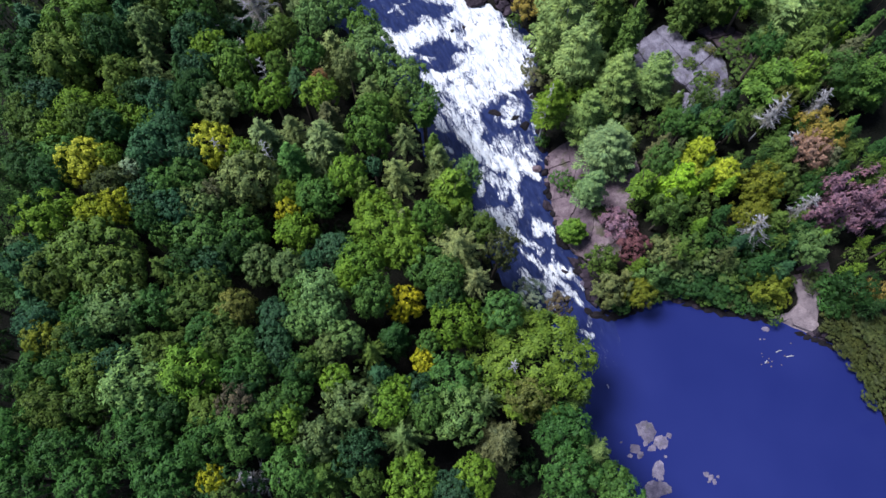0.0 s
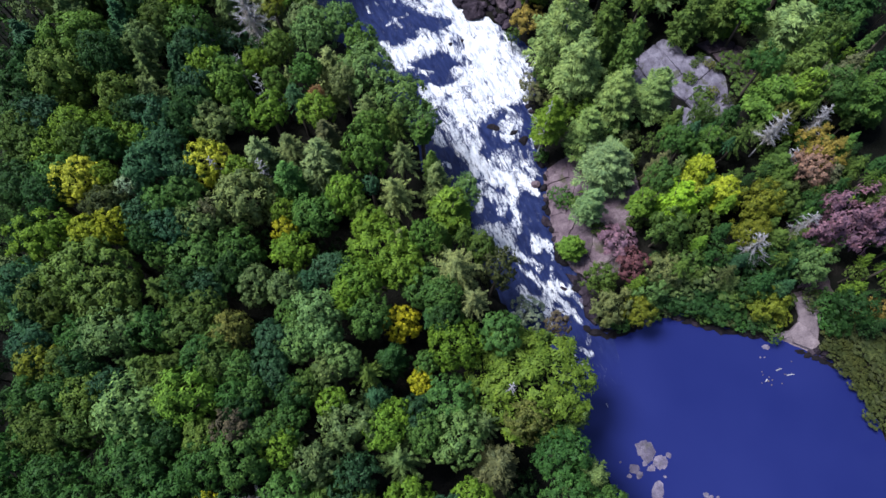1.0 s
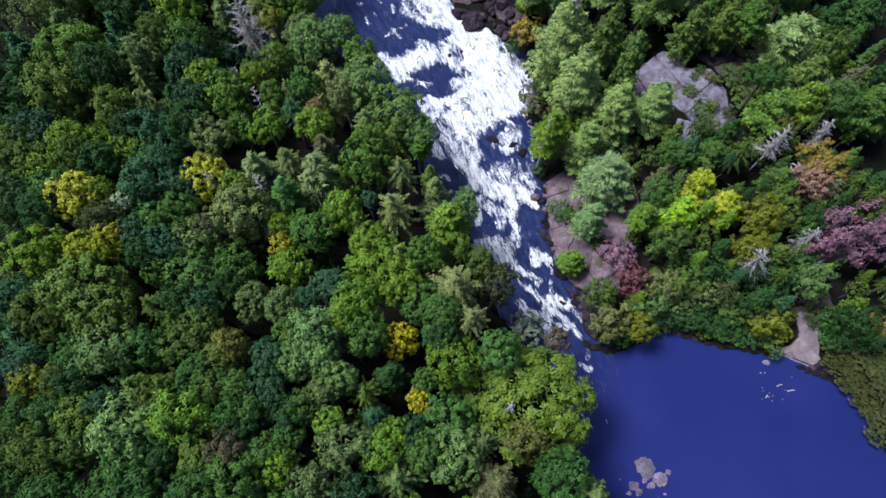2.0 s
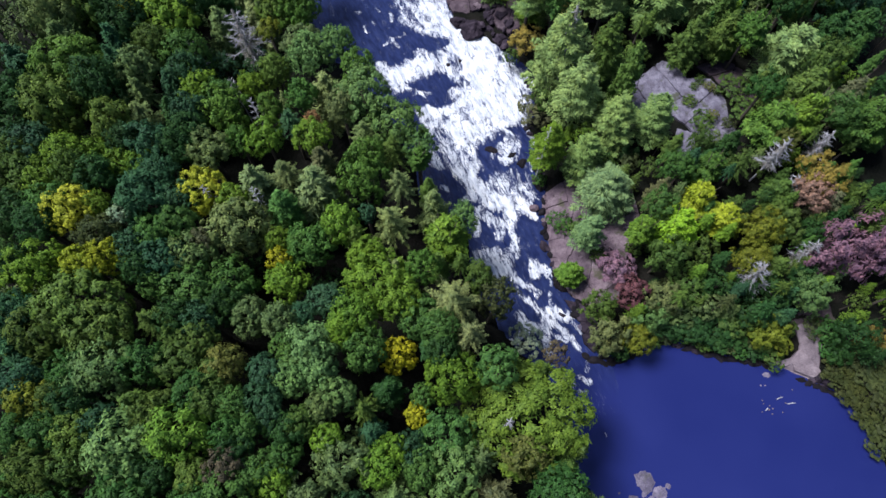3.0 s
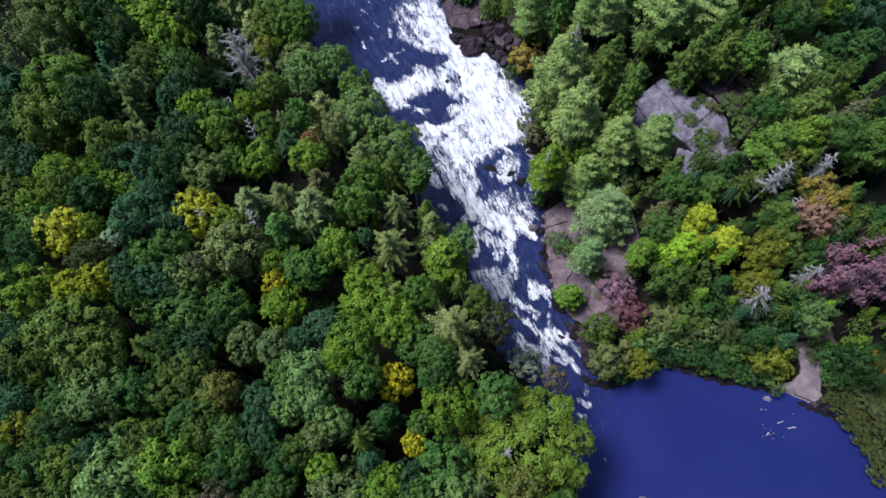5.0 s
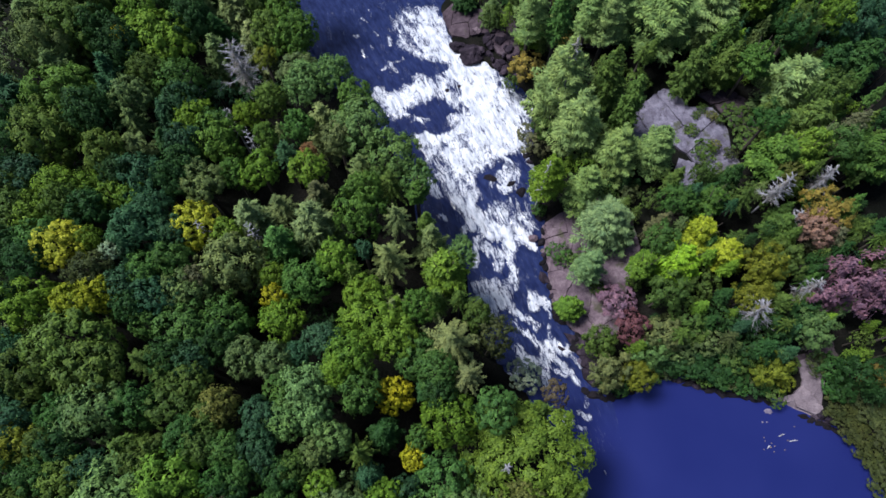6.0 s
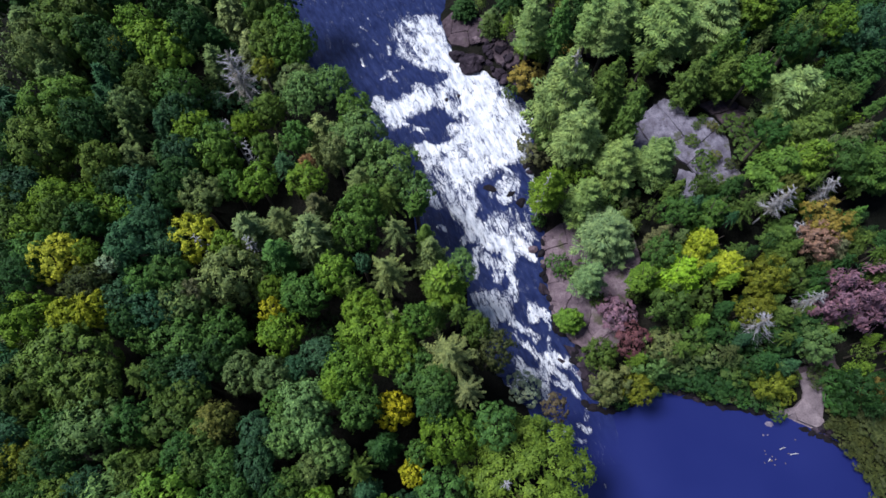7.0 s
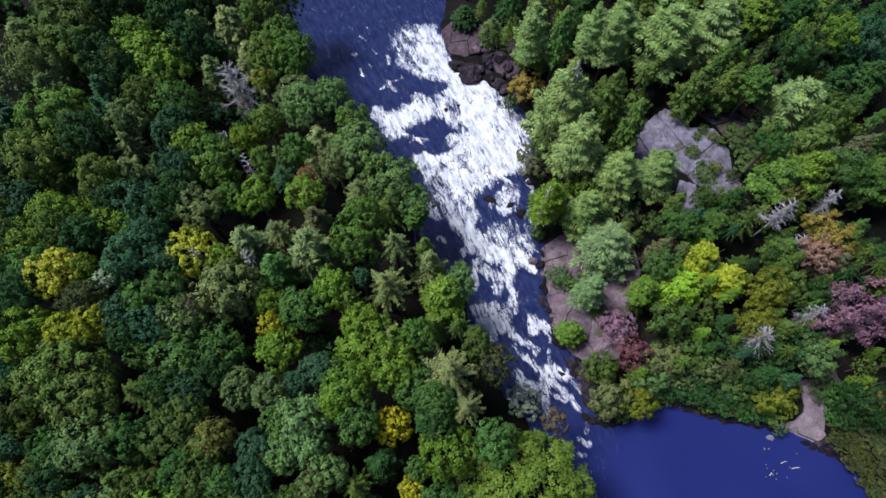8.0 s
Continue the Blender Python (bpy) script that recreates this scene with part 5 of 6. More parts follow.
tree("D", "lg", -10.7, 12.0, 16.5, 1.45, WEST)
tree("C", "bl", -7.0, 12.5, 15.8, 1.47, WEST)
tree("D", "bl", -3.2, 11.1, 14.6, 1.7, WEST)
tree("D", "mg", -2.1, 9.2, 15.0, 1.69, WEST)
tree("C", "ol", 12.3, 9.6, 11.5, 1.89, EAST)
tree("C", "gr", 13.6, 11.2, 11.4, 1.61, EAST)
tree("S", "dg", 9.5, 9.0, 11.6, 1.81, EAST)
tree("B", "pa", 9.5, 23.7, 3.5, 1.94, WEST)
tree("D", "bm", -17.3, 63.6, 14.1, 2.04, WEST)
tree("D", "pg", -15.9, 55.9, 14.3, 2.28, WEST)
tree("D", "gm", -12.6, 57.1, 14.8, 2.05, WEST)
tree("C", "gp", -14.1, 52.6, 14.9, 2.6, WEST)
tree("D", "bm", -10.0, 53.5, 15.2, 1.97, WEST)
tree("D", "pg", -9.3, 49.3, 15.3, 3.15, WEST)
tree("D", "gm", -5.2, 45.5, 15.4, 3.04, WEST)
tree("D", "gm", -2.8, 43.6, 14.4, 1.96, EAST)
tree("S", "gp", -9.2, 45.9, 15.3, 2.08, WEST)
tree("C", "gb", -13.8, 42.3, 15.8, 1.7, WEST)
tree("S", "lo", -5.9, 43.6, 15.5, 2.03, WEST)
tree("D", "gp", -11.7, 48.2, 15.1, 1.77, WEST)
tree("D", "bm", -8.2, 41.5, 15.7, 1.91, WEST)
tree("D", "bg", 12.0, 69.0, 8, 2.22, EAST)
tree("P", "pl", 14.7, 58.1, 19.2, 4.4, EAST)
tree("P", "pl", 16.3, 52.8, 17.4, 3.7, EAST)
tree("B", "or", 11.5, 64.9, 5.5, 2.19, EAST)
tree("B", "gb", 12.4, 54.4, 4.5, 2.4, EAST)
tree("P", "lg", 12.8, 46.2, 14.1, 2.62, EAST)
tree("P", "pl", 17.2, 45.4, 13.2, 2.9, EAST)
tree("P", "pl", 29.2, 69.2, 16, 5.4, EAST)
tree("C", "ol", 20.0, 57.9, 18.4, 2.66, EAST)
tree("C", "ol", 23.0, 55.6, 16.3, 2.69, EAST)
tree("C", "ol", 32.0, 61.4, 14.5, 2.96, EAST)
tree("D", "bg", 36.9, 61.7, 9, 1.9, EAST)
tree("D", "bm", 37.5, 59.5, 14.9, 2.13, EAST)
tree("C", "ol", 36.1, 61.9, 14.6, 2.6, EAST)
tree("D", "dg", 42.8, 63.6, 14.4, 2.7, EAST)
tree("P", "pl", 43.9, 59.1, 14.7, 4.7, EAST)
tree("C", "dg", 49.5, 62.1, 13.9, 3.27, EAST)
tree("D", "ol", 45.8, 55.2, 14.3, 2.52, EAST)
tree("C", "dg", 53.8, 62.9, 13.6, 3.85, EAST)
tree("D", "md", 37.7, 51.2, 14.2, 1.96, EAST)
tree("C", "ol", 44.9, 53.5, 14.3, 3.89, EAST)
tree("C", "gb", 49.6, 52.4, 14.0, 2.66, EAST)
tree("P", "pl", 21.1, 49.7, 14.5, 3.5, EAST)
tree("P", "pl", 26.0, 50.0, 14.2, 3.0, EAST)
tree("B", "ol", 32.5, 55.1, 5.6, 0.92, EAST)
tree("B", "ol", 33.5, 52.0, 5.8, 1.49, EAST)
tree("B", "ol", 38.0, 56.4, 6.5, 1.9, EAST)
tree("B", "ol", 38.9, 53.1, 6.3, 1.87, EAST)
tree("D", "ol", 30.4, 45.7, 11.2, 1.57, EAST)
tree("C", "dg", 31.4, 44.2, 12.0, 1.87, EAST)
tree("C", "dg", 34.3, 46.2, 12.4, 2.3, EAST)
tree("D", "bm", 38.6, 47.6, 12.8, 3.13, EAST)
tree("D", "bg", 42.5, 48.4, 13.0, 2.89, EAST)
tree("D", "ob", 40.2, 45.9, 11.5, 1.57, EAST)
tree("D", "mg", 46.4, 48.3, 13.0, 2.55, EAST)
tree("D", "bm", 49.8, 47.5, 12.9, 3.44, EAST)
tree("S", "ol", 35.3, 43.5, 12.4, 2.25, EAST)
snag(38.9, 43.9, 14.5, 1.7, "grey")
snag(45.3, 46.0, 12.5, 1.63, "grey")
tree("P", "pp", 19.6, 41.3, 11.9, 4.12, EAST)
tree("P", "pp", 17.2, 35.7, 11.7, 2.22, EAST)
tree("C", "gb", 25.7, 40.6, 11.7, 1.86, EAST)
tree("D", "mg", 26.8, 42.1, 11.9, 2.15, EAST)
tree("D", "bm", 30.8, 42.3, 11.6, 2.2, EAST)
tree("D", "mg", 24.6, 37.6, 11.2, 2.09, EAST)
tree("D", "yg", 29.1, 38.5, 11.2, 2.73, EAST)
tree("D", "lm", 26.3, 35.1, 10.8, 3.02, EAST)
tree("D", "yg", 31.6, 36.1, 11, 2.3, EAST)
tree("D", "bg", 22.4, 34.8, 11.1, 2.04, EAST)
tree("D", "ol", 24.6, 31.7, 10.8, 2.25, EAST)
tree("D", "yo", 36.1, 35.0, 10.2, 2.5, EAST)
tree("D", "yo", 34.6, 31.8, 9.4, 2.19, EAST)
tree("B", "ol", 30.0, 33.6, 7, 1.91, EAST)
tree("B", "ol", 28.6, 29.8, 6, 2.19, EAST)
tree("B", "dg", 31.8, 29.8, 6, 1.85, EAST)
snag(41.4, 41.2, 10.7, 1.3, "grey")
tree("C", "ol", 40.3, 40.8, 10.3, 2.36, EAST)
tree("D", "or", 43.6, 41.3, 11.3, 2.61, EAST)
tree("D", "pb", 42.5, 39.3, 10.6, 2.35, EAST)
tree("C", "gb", 45.5, 38.9, 11.1, 2.49, EAST)
tree("D", "ol", 38.7, 35.3, 10.1, 2.26, EAST)
tree("D", "dg", 41.9, 34.7, 9.8, 2.0, EAST)
tree("D", "pk", 44.6, 32.1, 11.5, 4.2, EAST)
tree("D", "pk", 47.9, 31.7, 11.4, 2.19, EAST)
tree("D", "ol", 48.1, 34.9, 11.3, 1.98, EAST)
tree("D", "gm", 41.4, 28.1, 8, 2.36, EAST)
tree("C", "ol", 38.5, 31.4, 9.6, 2.24, EAST)
snag(35.3, 30.2, 10.8, 2.19, "bleached white")
snag(41.8, 32.9, 10.8, 1.68, "bleached white")
tree("B", "dg", 38.9, 29.1, 6, 2.0, EAST)
tree("B", "dg", 34.3, 29.1, 6, 1.95, EAST)
tree("D", "dg", 41.9, 30.2, 7, 2.03, EAST)
tree("B", "pk", 20.6, 32.2, 5, 2.09, EAST)
tree("B", "rd", 22.0, 28.9, 5.5, 1.85, EAST)
tree("D", "po", 25.1, 27.9, 7, 2.33, EAST)
tree("D", "gm", 23.7, 25.9, 5.5, 2.13, EAST)
tree("D", "ol", 17.9, 27.1, 6, 2.15, EAST)
tree("B", "mg", 14.5, 38.6, 3.6, 1.47, EAST)
tree("D", "bg", 15.0, 31.3, 5.5, 2.03, EAST)
tree("B", "ol", 17.0, 37.3, 4.5, 1.53, EAST)
tree("B", "dg", 29.2, 25.8, 3.2, 2.25, EAST)
tree("B", "dg", 33.4, 24.7, 2.2, 2.39, EAST)
tree("B", "dg", 35.9, 26.7, 5, 2.28, EAST)
tree("D", "po", 18.9, 23.9, 6, 2.48, EAST)
tree("D", "yo", 22.1, 23.3, 5.5, 1.82, EAST)
tree("B", "dg", 26.4, 25.6, 3, 1.7, EAST)
tree("B", "dg", 32.3, 25.3, 3, 2.36, EAST)
tree("D", "yo", 37.3, 24.3, 5, 2.44, EAST)
tree("B", "ol", 39.1, 21.8, 1.6, 1.35, EAST)
tree("D", "dg", 46.4, 23.4, 6.5, 2.7, EAST)
tree("D", "or", 48.6, 23.2, 6, 1.78, EAST)
tree("B", "br", 49.0, 21.4, 2.2, 2.09, EAST)
tree("B", "br", 50.9, 18.8, 1.5, 2.13, EAST)
tree("B", "br", 51.5, 14.0, 1.3, 2.13, EAST)
# These greens too are deepened in place of lens corner falloff.
tree("D", "md", -37.8, 6.9, 17.8, 3.23, WEST)
tree("D", "md", -34.0, 5.9, 17.8, 2.24, WEST)
tree("D", "md", -37.3, 3.1, 17.6, 2.63, WEST)
tree("D", "md", -31.4, 2.7, 17.8, 2.19, WEST)
tree("D", "md", -26.7, 6.4, 18.4, 3.84, WEST)
tree("D", "md", -24.0, 4.0, 18.5, 2.64, WEST)
tree("D", "md", -20.8, 6.7, 19.2, 2.28, WEST)
tree("D", "mg", -17.8, 7.2, 19.3, 2.51, WEST)
tree("D", "mg", -13.7, 4.0, 17.5, 2.26, WEST)
tree("D", "lg", -14.9, 8.2, 18.0, 1.92, WEST)
tree("B", "gd", -20.3, 3.1, 18.6, 1.16, WEST)
snag(-18.1, 3.1, 18.5, 1.45, "bleached white")
tree("B", "ol", -18.9, 2.0, 18.3, 1.38, WEST)
tree("D", "gr", -12.0, 6.8, 16.9, 2.27, WEST)
tree("S", "ol", -11.6, 3.5, 16.9, 3.2, WEST)
tree("D", "bl", -8.4, 5.4, 16.4, 2.21, WEST)
tree("S", "gr", -4.5, 7.0, 15.8, 2.62, WEST)
tree("D", "ol", -7.4, 3.0, 16.3, 1.42, WEST)
tree("D", "bg", -3.4, 3.0, 15.8, 2.55, WEST)
tree("D", "lg", 2.1, 3.5, 15.3, 1.72, WEST)
tree("C", "gb", 4.9, 6.5, 14.7, 2.37, WEST)
tree("D", "md", 10.6, 7.4, 14.6, 2.36, WEST)
tree("D", "md", 10.9, 3.5, 15.0, 2.63, WEST)
tree("C", "gr", 13.7, 5.4, 14.9, 2.11, WEST)
tree("D", "mg", 14.3, 3.0, 15.1, 1.72, WEST)
tree("D", "mg", 15.3, 1.9, 15.2, 1.73, WEST)
tree("D", "bl", 0.0, 2.1, 15.5, 1.71, WEST)
tree("C", "gr", -50.6, 65.7, 17.0, 3.66, WEST)
tree("D", "ol", -43.0, 64.2, 17.1, 3.84, WEST)
tree("D", "dg", -41.5, 67.8, 16.4, 2.63, WEST)
tree("D", "bg", -36.4, 64.0, 15.7, 2.43, WEST)
tree("D", "dg", -30.9, 65.6, 14.7, 2.09, WEST)
tree("C", "gp", -27.3, 69.9, 14.6, 2.99, WEST)
tree("D", "bm", -19.5, 66.1, 14.2, 2.33, WEST)
tree("D", "dg", -33.4, 68.9, 15.1, 2.49, WEST)
tree("C", "gr", -47.1, 68.8, 16.7, 2.75, WEST)
tree("C", "mg", -24.4, 70.4, 14.5, 2.47, WEST)
tree("C", "dg", 3.2, 77.3, 7, 2.48, EAST)
tree("C", "gr", 7.0, 74.3, 8, 2.24, EAST)
tree("P", "pl", 11.4, 67.8, 17.9, 2.72, EAST)
tree("C", "mg", 14.6, 66.4, 18.2, 2.32, EAST)
tree("B", "or", 16.9, 70.3, 6, 1.7, EAST)
tree("P", "pl", 18.9, 68.0, 17.4, 2.4, EAST)
tree("P", "pl", 21.0, 66.5, 17.2, 2.38, EAST)
tree("P", "ol", 37.2, 72.1, 14.2, 3.62, EAST)
tree("D", "bg", 40.3, 70.2, 14.1, 2.7, EAST)
tree("D", "ol", 43.9, 64.8, 14.2, 2.57, EAST)
tree("D", "lg", 48.9, 66.9, 13.8, 2.5, EAST)
tree("C", "dg", 44.9, 71.7, 13.9, 2.82, EAST)
tree("D", "bl", 52.3, 65.6, 13.7, 3.26, EAST)
tree("C", "dg", 52.6, 72.1, 13.5, 2.85, EAST)
tree("C", "dg", 56.3, 72.3, 13.4, 2.92, EAST)
tree("C", "ol", 36.3, 65.7, 14.4, 2.59, EAST)
tree("C", "dg", -52.0, 68.8, 16.7, 2.74, WEST)
tree("C", "dg", -28.6, 65.9, 14.4, 2.02, WEST)
snag(-25.5, 53.1, 13.3, 1.28, "bleached white")
snag(-22.6, 49.9, 13.8, 1.09, "bleached white")
snag(-20.5, 37.5, 15.9, 0.97, "bleached white")
snag(-30.8, 57.9, 14.4, 1.35, "grey")
snag(15.0, 57.8, 20.3, 1.3, "grey", (0.0, 0.0), "atop a pine")
snag(12.1, 45.6, 14.6, 0.7, "bleached white", (0.0, 0.0), "atop a pine")
tree("B", "dg", 20.8, 22.6, 2.5, 1.08, EAST)
tree("B", "ol", 36.9, 26.0, 4, 1.54, EAST)
tree("B", "ol", 34.2, 25.8, 3.5, 1.75, EAST)
tree("B", "dg", 30.3, 25.2, 3, 1.5, EAST)
tree("B", "gr", 27.8, 26.7, 4, 1.62, EAST)
tree("B", "gr", 30.5, 27.5, 5, 1.7, EAST)
tree("B", "ol", 18.8, 33.9, 4, 1.09, EAST)
tree("B", "ol", 23.2, 34.8, 4.6, 1.1, EAST)
tree("B", "ol", 21.0, 46.2, 5.5, 1.14, EAST)
tree("B", "br", 23.3, 45.9, 6, 1.3, EAST)
tree("B", "mg", 12.5, 45.2, 2.6, 0.92, EAST)
tree("B", "dg", 46.1, 22.2, 3.2, 1.5, EAST)
tree("B", "br", 43.7, 25.1, 3.2, 1.21, EAST)
tree("B", "ol", 13.3, 55.1, 6, 1.74, EAST)
tree("B", "ol", 9.4, 63.5, 4, 1.1, EAST)
tree("B", "do", 46.6, 19.4, 1.5, 1.82, EAST)
tree("B", "do", 47.7, 18.0, 1.3, 1.83, EAST)
tree("B", "do", 48.7, 16.5, 1.2, 1.93, EAST)
tree("B", "do", 49.5, 14.4, 1.1, 1.93, EAST)
tree("B", "do", 50.1, 12.3, 1.1, 2.11, EAST)
tree("B", "do", 46.0, 20.6, 2.0, 1.64, EAST)
tree("B", "do", 49.9, 20.0, 1.8, 1.94, EAST)
tree("B", "do", 51.3, 16.4, 1.6, 2.13, EAST)
tree("B", "do", 51.3, 19.4, 2.4, 1.95, EAST)
tree("S", "ol", 48.6, 39.8, 11.6, 2.27, EAST)
tree("S", "dg", 46.1, 37.4, 11.1, 1.71, EAST)
tree("S", "ol", 34.3, 38.8, 10.9, 1.61, EAST)
tree("S", "bl", 49.3, 36.3, 11.3, 1.99, EAST)
tree("S", "ol", 26.4, 27.5, 10.6, 1.39, EAST)
tree("S", "dg", 35.4, 31.0, 8.8, 1.51, EAST)
tree("S", "ol", 38.6, 28.8, 9.6, 1.36, EAST)
tree("S", "ol", 25.8, 36.6, 11.0, 1.38, EAST)
tree("S", "mg", 45.0, 42.5, 12.0, 1.65, EAST)
tree("S", "br", 32.1, 27.3, 9.5, 1.38, EAST)

snag(-25.5, 37.4, 16.6, 0.9, "grey", (0.0, 0.0), "inside a yellow crown")
snag(6.2, 13.6, 14.9, 1.0, "pale grey", (0.0, 0.0), "inside a broad crown")

# low growth in the joints of the granite
tree("B", "ol", 34.3, 58.4, 5.7, 0.7, EAST)
tree("B", "ob", 35.4, 57.3, 5.7, 0.8, EAST)
tree("B", "ol", 33.3, 57.3, 5.7, 0.55, EAST)
tree("B", "br", 36.5, 56.6, 5.7, 0.6, EAST)
tree("B", "ob", 35.1, 52.8, 5.7, 0.8, EAST)
tree("B", "br", 37.0, 51.6, 5.7, 0.9, EAST)

# growth beside the landing and between the pines and the granite
tree("B", "yo", 39.9, 23.2, 2.6, 1.1, EAST)
tree("B", "md", 45.6, 22.5, 2.6, 1.5, EAST)
tree("B", "md", 45.1, 24.7, 3.6, 1.5, EAST)
tree("B", "ol", 40.4, 25.1, 3.4, 1.1, EAST)
tree("C", "ol", 22.4, 60.6, 9.5, 2.2, EAST)
tree("C", "gr", 23.3, 57.4, 8.5, 2, EAST)
tree("B", "ol", 22.6, 56.9, 6, 1.7, EAST)
tree("B", "lo", 25.6, 61.9, 6.5, 1.8, EAST)
tree("B", "ol", 21.2, 54.7, 5, 1.6, EAST)
tree("B", "br", 23.7, 55.4, 5, 1.3, EAST)

# the northern edge of the stand
tree("C", "gr", -50.3, 66.1, 16.5, 3.25, WEST)
tree("D", "ol", -44.3, 67.6, 16.5, 3.83, WEST)
tree("D", "dg", -39.5, 69.3, 16, 2.64, WEST)
tree("C", "gr", -30.9, 69.0, 15, 2.71, WEST)
tree("C", "gp", -26.3, 69.8, 14.5, 2.69, WEST)
tree("D", "ol", -22.4, 69.7, 14.2, 2.50, WEST)
tree("D", "dg", -29.4, 72.9, 15, 3.26, WEST)
tree("C", "dg", -49.6, 71.5, 16.5, 3.87, WEST)
tree("D", "ol", -43.5, 72.6, 16.2, 3.87, WEST)
tree("D", "bm", -36.8, 72.8, 15.6, 3.52, WEST)
tree("C", "gr", -25.1, 74.0, 14.4, 3.09, WEST)
tree("D", "mg", -20.2, 73.5, 14, 2.56, WEST)
tree("D", "dg", -54.7, 68.6, 16.5, 3.74, WEST)
tree("C", "dg", -32.8, 74.5, 15, 3.34, WEST)
tree("P", "pl", 35.7, 70.5, 15.5, 4.75, EAST)
tree("P", "pl", 23.1, 70.6, 15, 3.60, EAST)
tree("C", "dg", 43.5, 70.8, 13.5, 2.94, EAST)
tree("C", "gp", 19.8, 70.1, 14, 2.49, EAST)
tree("C", "gr", 16.3, 71.7, 13, 2.52, EAST)
tree("C", "bl", 54.2, 69.9, 13.5, 3.64, EAST)
tree("C", "dg", 47.6, 73.7, 13.5, 3.59, EAST)
tree("C", "lo", 40.9, 74.6, 13.5, 3.32, EAST)
tree("C", "ol", 33.1, 74.8, 14, 3.38, EAST)
tree("C", "ol", 27.7, 74.8, 14, 3.14, EAST)
tree("C", "gr", 13.2, 75.4, 12, 2.60, EAST)
tree("C", "dg", 9.6, 78.0, 9, 2.54, EAST)
tree("C", "ol", 52.3, 75.4, 13.5, 3.90, EAST)
tree("C", "dg", 19.7, 75.9, 13, 2.96, EAST)

# shrubs that overhang the pool's north shore
fringe = random.Random(23)
BRINK = [(19.0, 22.6), (24.8, 23.8), (28.8, 24.9), (32, 23.4), (35.3, 22.8), (39.4, 22.1)]
for k in range(len(BRINK) - 1):
    (ax, ay), (bx, by) = BRINK[k], BRINK[k + 1]
    for j in range(6):
        f_ = (j + fringe.random()) / 6
        x, y = ax + (bx - ax) * f_, ay + (by - ay) * f_ + (0.1, 1.3)[j % 2] + fringe.uniform(-0.15, 0.3)
        tree("B", fringe.choice(("dg", "md", "ol", "mg", "dg", "br")), x, y, fringe.uniform(0.9, 1.6) + 0.6 * (j % 2), fringe.uniform(0.8, 1.25), EAST)

# young conifers between the larger trees of the east bank
sprout = random.Random(17)
stand = [(o.location.x, o.location.y) for o in scene.objects if o.name.startswith(("broadleaf", "pine", "spruce", "conifer"))]
planted = 0
for _ in range(1500):
    x, y = sprout.uniform(22, 57), sprout.uniform(26, 74)
    if planted >= 95 or (22 < x < 40 and 48.5 < y < 62.5) or (41 < x < 46 and y < 29) or (x < 25.5 and y < 47.5):
        continue
    if min(math.hypot(x - u, y - v_) for u, v_ in stand) < 1.5 or float(shore_distance(np.array([x]), np.array([y]))[0]) < 3:
        continue
    stand.append((x, y))
    planted += 1
    tree(sprout.choice("CCS"), sprout.choice(("dg", "ol", "mg", "gr", "bl", "ol", "lg")), x, y, ground_at(x, y) + sprout.uniform(5.0, 9.0), sprout.uniform(0.95, 1.55), EAST)

# ---- growth that nobody could count ----
def soup(me):
    v = np.empty(len(me.vertices) * 3, np.float32)
    me.vertices.foreach_get("co", v)
    return v.reshape(-1, 3, 3)


SOUP = {"D": [soup(m)[::2] for m in LOOSE], "C": [soup(m)[::4] for m in FIR], "T": [soup(m)[::3] for m in LOOSE]}


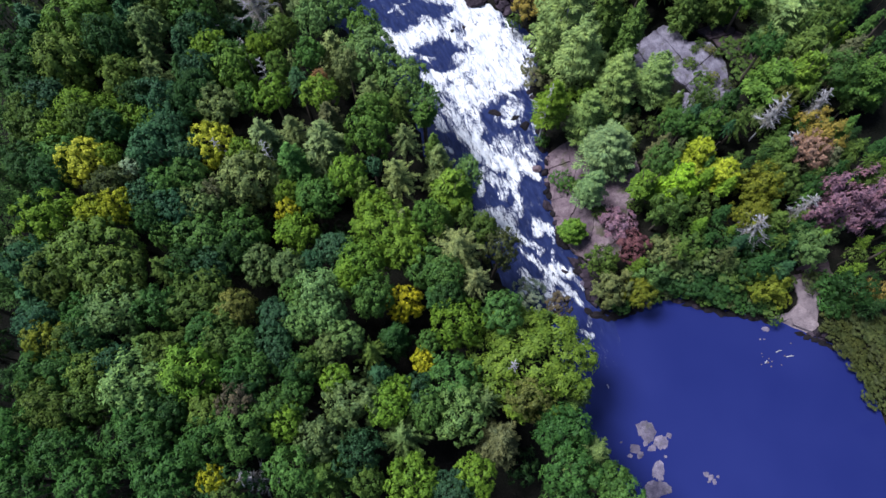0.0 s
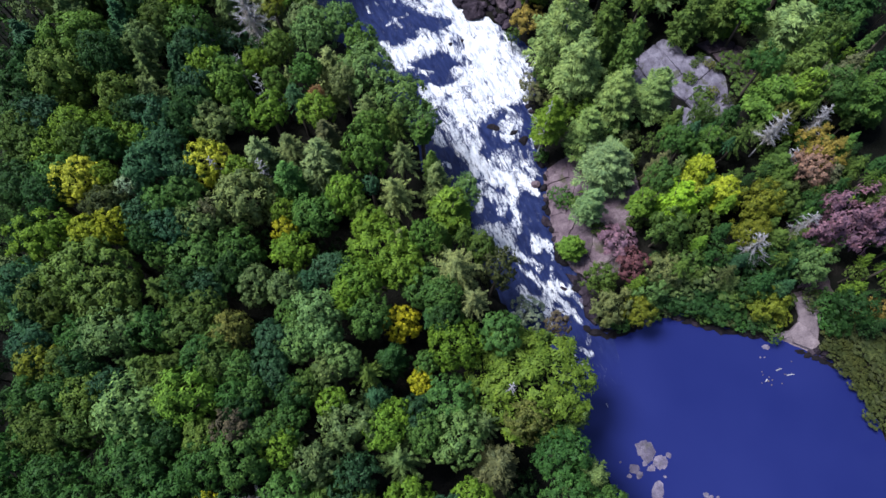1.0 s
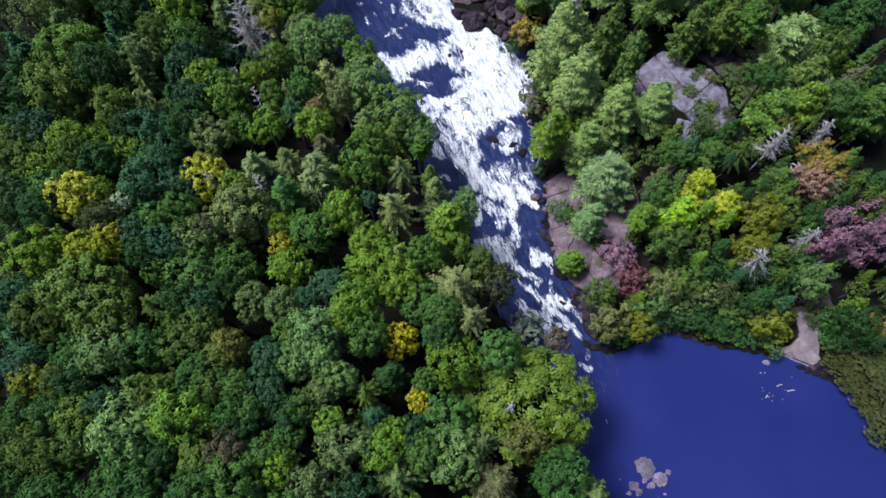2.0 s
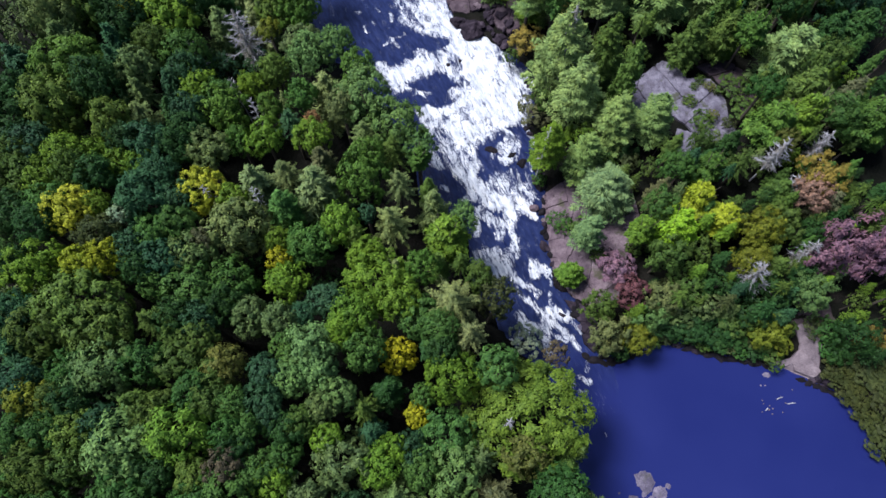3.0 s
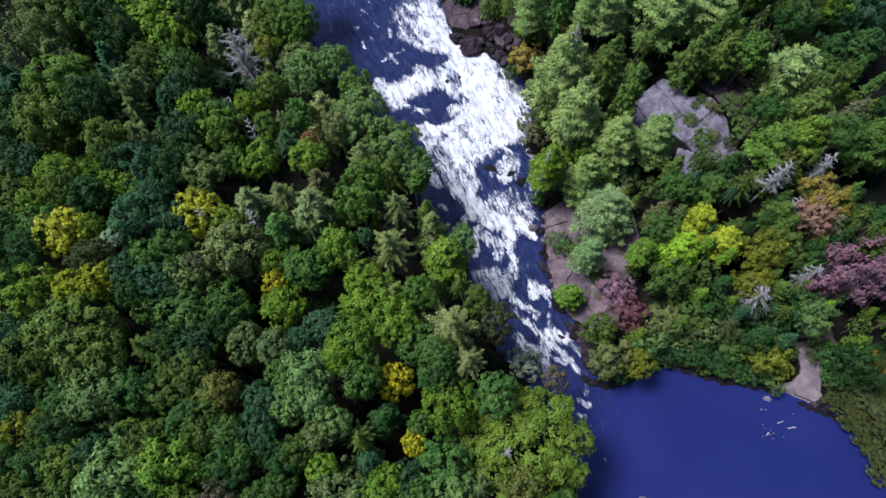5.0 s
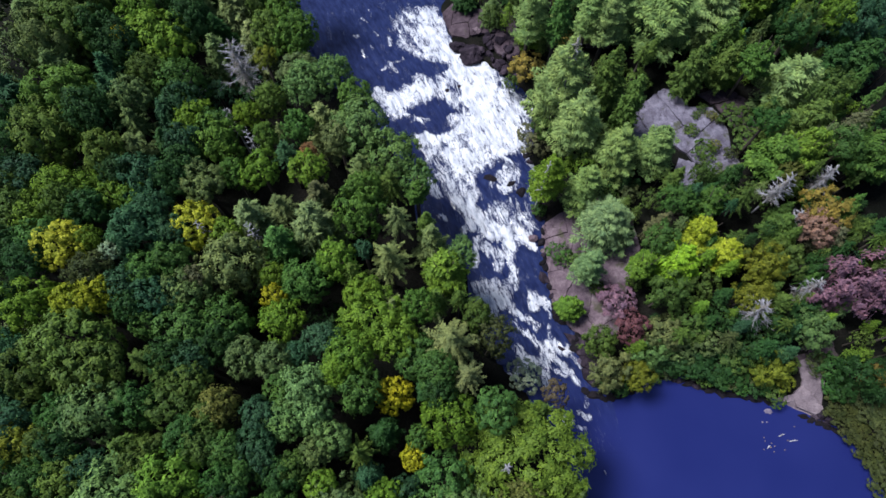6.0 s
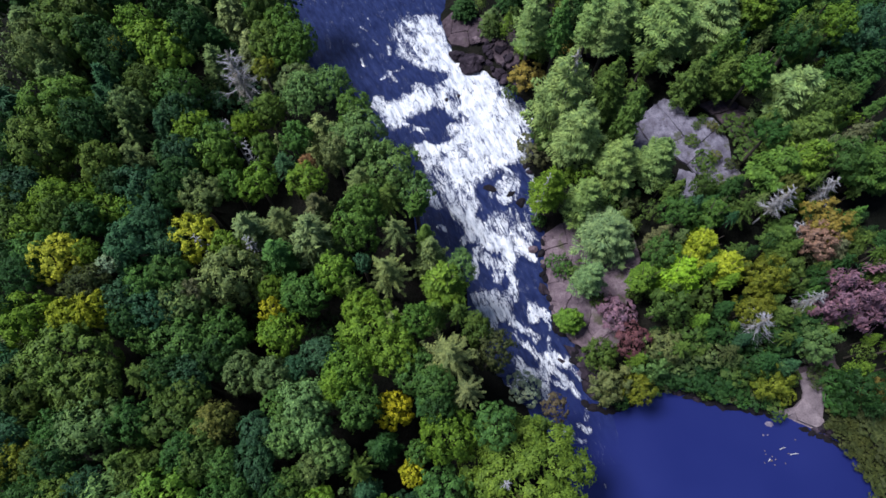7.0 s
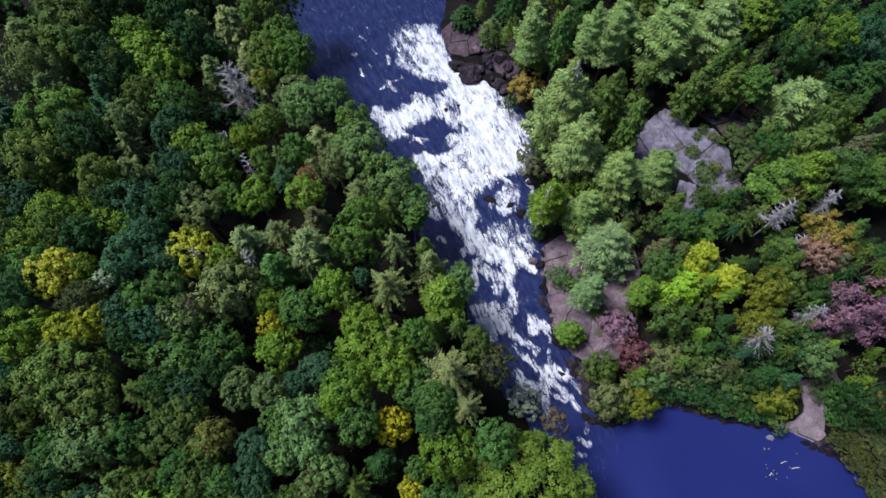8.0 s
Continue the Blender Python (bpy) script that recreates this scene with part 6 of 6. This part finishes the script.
def growth(name, label, tint, spots):
    """Many trees too close-set to tell apart, as one mesh: crowns on slender stems. Spots: kind, x, y, ground, height, radius."""
    tris, wood = [], []
    for kind, x, y, z, tall, r in spots:
        a = fill.uniform(0, 6.28)
        turn = np.array([[math.cos(a), -math.sin(a), 0], [math.sin(a), math.cos(a), 0], [0, 0, 1]], np.float32)
        rz = min(1.35 * r, tall * 0.5) if kind != "C" else min(1.1 * r, tall / 2.8)
        top = z + tall - (0.85 * rz if kind != "C" else 0)
        tris.append((fill.choice(SOUP[kind]) * np.array([r, r, rz], np.float32)) @ turn.T + np.array([x, y, top], np.float32))
        for k in range(3):
            b0, b1 = k * 2.094, (k + 1) * 2.094
            w = 0.1 + 0.01 * tall
            wood.append([(x + w * math.cos(b0), y + w * math.sin(b0), z - 0.3), (x + w * math.cos(b1), y + w * math.sin(b1), z - 0.3), (x, y, z + 0.93 * tall)])
    v = np.concatenate(tris + [np.array(wood, np.float32)])
    n_ = len(v)
    me = bpy.data.meshes.new(name)
    me.vertices.add(3 * n_)
    me.vertices.foreach_set("co", v.astype(np.float32).ravel())
    me.loops.add(3 * n_)
    me.loops.foreach_set("vertex_index", np.arange(3 * n_, dtype=np.int32))
    me.polygons.add(n_)
    me.polygons.foreach_set("loop_start", np.arange(0, 3 * n_, 3, dtype=np.int32))
    me.update(calc_edges=True)
    me.materials.append(LEAVES)
    me.materials.append(BARK)
    me.polygons.foreach_set("material_index", np.array([0] * (n_ - len(wood)) + [1] * len(wood), dtype=np.int32))
    ob = tagged(new(name, me), label, "undergrowth", kind="stuff")
    ob.color = (*TINT[tint][0], 1)
    return ob


taken = [(o.location.x, o.location.y) for o in scene.objects if o.name.startswith(("broadleaf", "pine", "spruce", "conifer"))]
fill = random.Random(3)
cand = np.array([(fill.uniform(-61, 59), fill.uniform(-6, 89)) for k in range(6000)])
off = shore_distance(cand[:, 0], cand[:, 1])
base_z = land(cand[:, 0], cand[:, 1])
young = {"dg": [], "bl": [], "ol": [], "lg": [], "lo": []}
beyond = {"dg": [], "mg": [], "gr": []}
spots = np.array(taken)
count = {"west": 0, "east": 0, "past": 0}
for (x, y), d, z in zip(cand.tolist(), off.tolist(), base_z.tolist()):
    past = x < -39.5 - 0.16 * y or x > 50 + 0.07 * y or y > 78 or (y < 4 and x < 18)
    side = "west" if x < 5 or (y < 10 and x < 30) else "east"
    if d < 3.0 or (22 < x < 40 and 49 < y < 62) or (38 < x < 46 and y < 30) or (side == "east" and not past and (d < 3.5 or (x < 22 and y < 46))):
        continue
    near = float(np.hypot(spots[:, 0] - x, spots[:, 1] - y).min())
    kind = "past" if past else side
    if near < {"past": 3.1, "west": 2.7, "east": 1.5}[kind] or count[kind] >= {"past": 260, "west": 16, "east": 140}[kind]:
        continue
    count[kind] += 1
    spots = np.vstack([spots, (x, y)])
    if past:
        beyond[fill.choice(("dg", "mg", "gr"))].append((fill.choice("TTC"), x, y, z, fill.uniform(12, 15) if side == "west" else fill.uniform(7, 10), fill.uniform(2.2, 3.0)))
    elif side == "west":
        young[fill.choice(("dg", "dg", "bl"))].append((fill.choice("DDC"), x, y, z, fill.uniform(5, 8.5), fill.uniform(1.5, 2.2)))
    else:
        young[fill.choice(("dg", "lo", "ol", "lg"))].append((fill.choice("CCD"), x, y, z, fill.uniform(2.5, 6.5), fill.uniform(0.8, 1.6)))
for tint, some in young.items():
    growth("undergrowth", f"{TINT[tint][1]} young trees in gaps under the canopy", tint, some)
for tint, some in beyond.items():
    growth("far_woods", f"{TINT[tint][1]} canopy of the surrounding forest", tint, some)
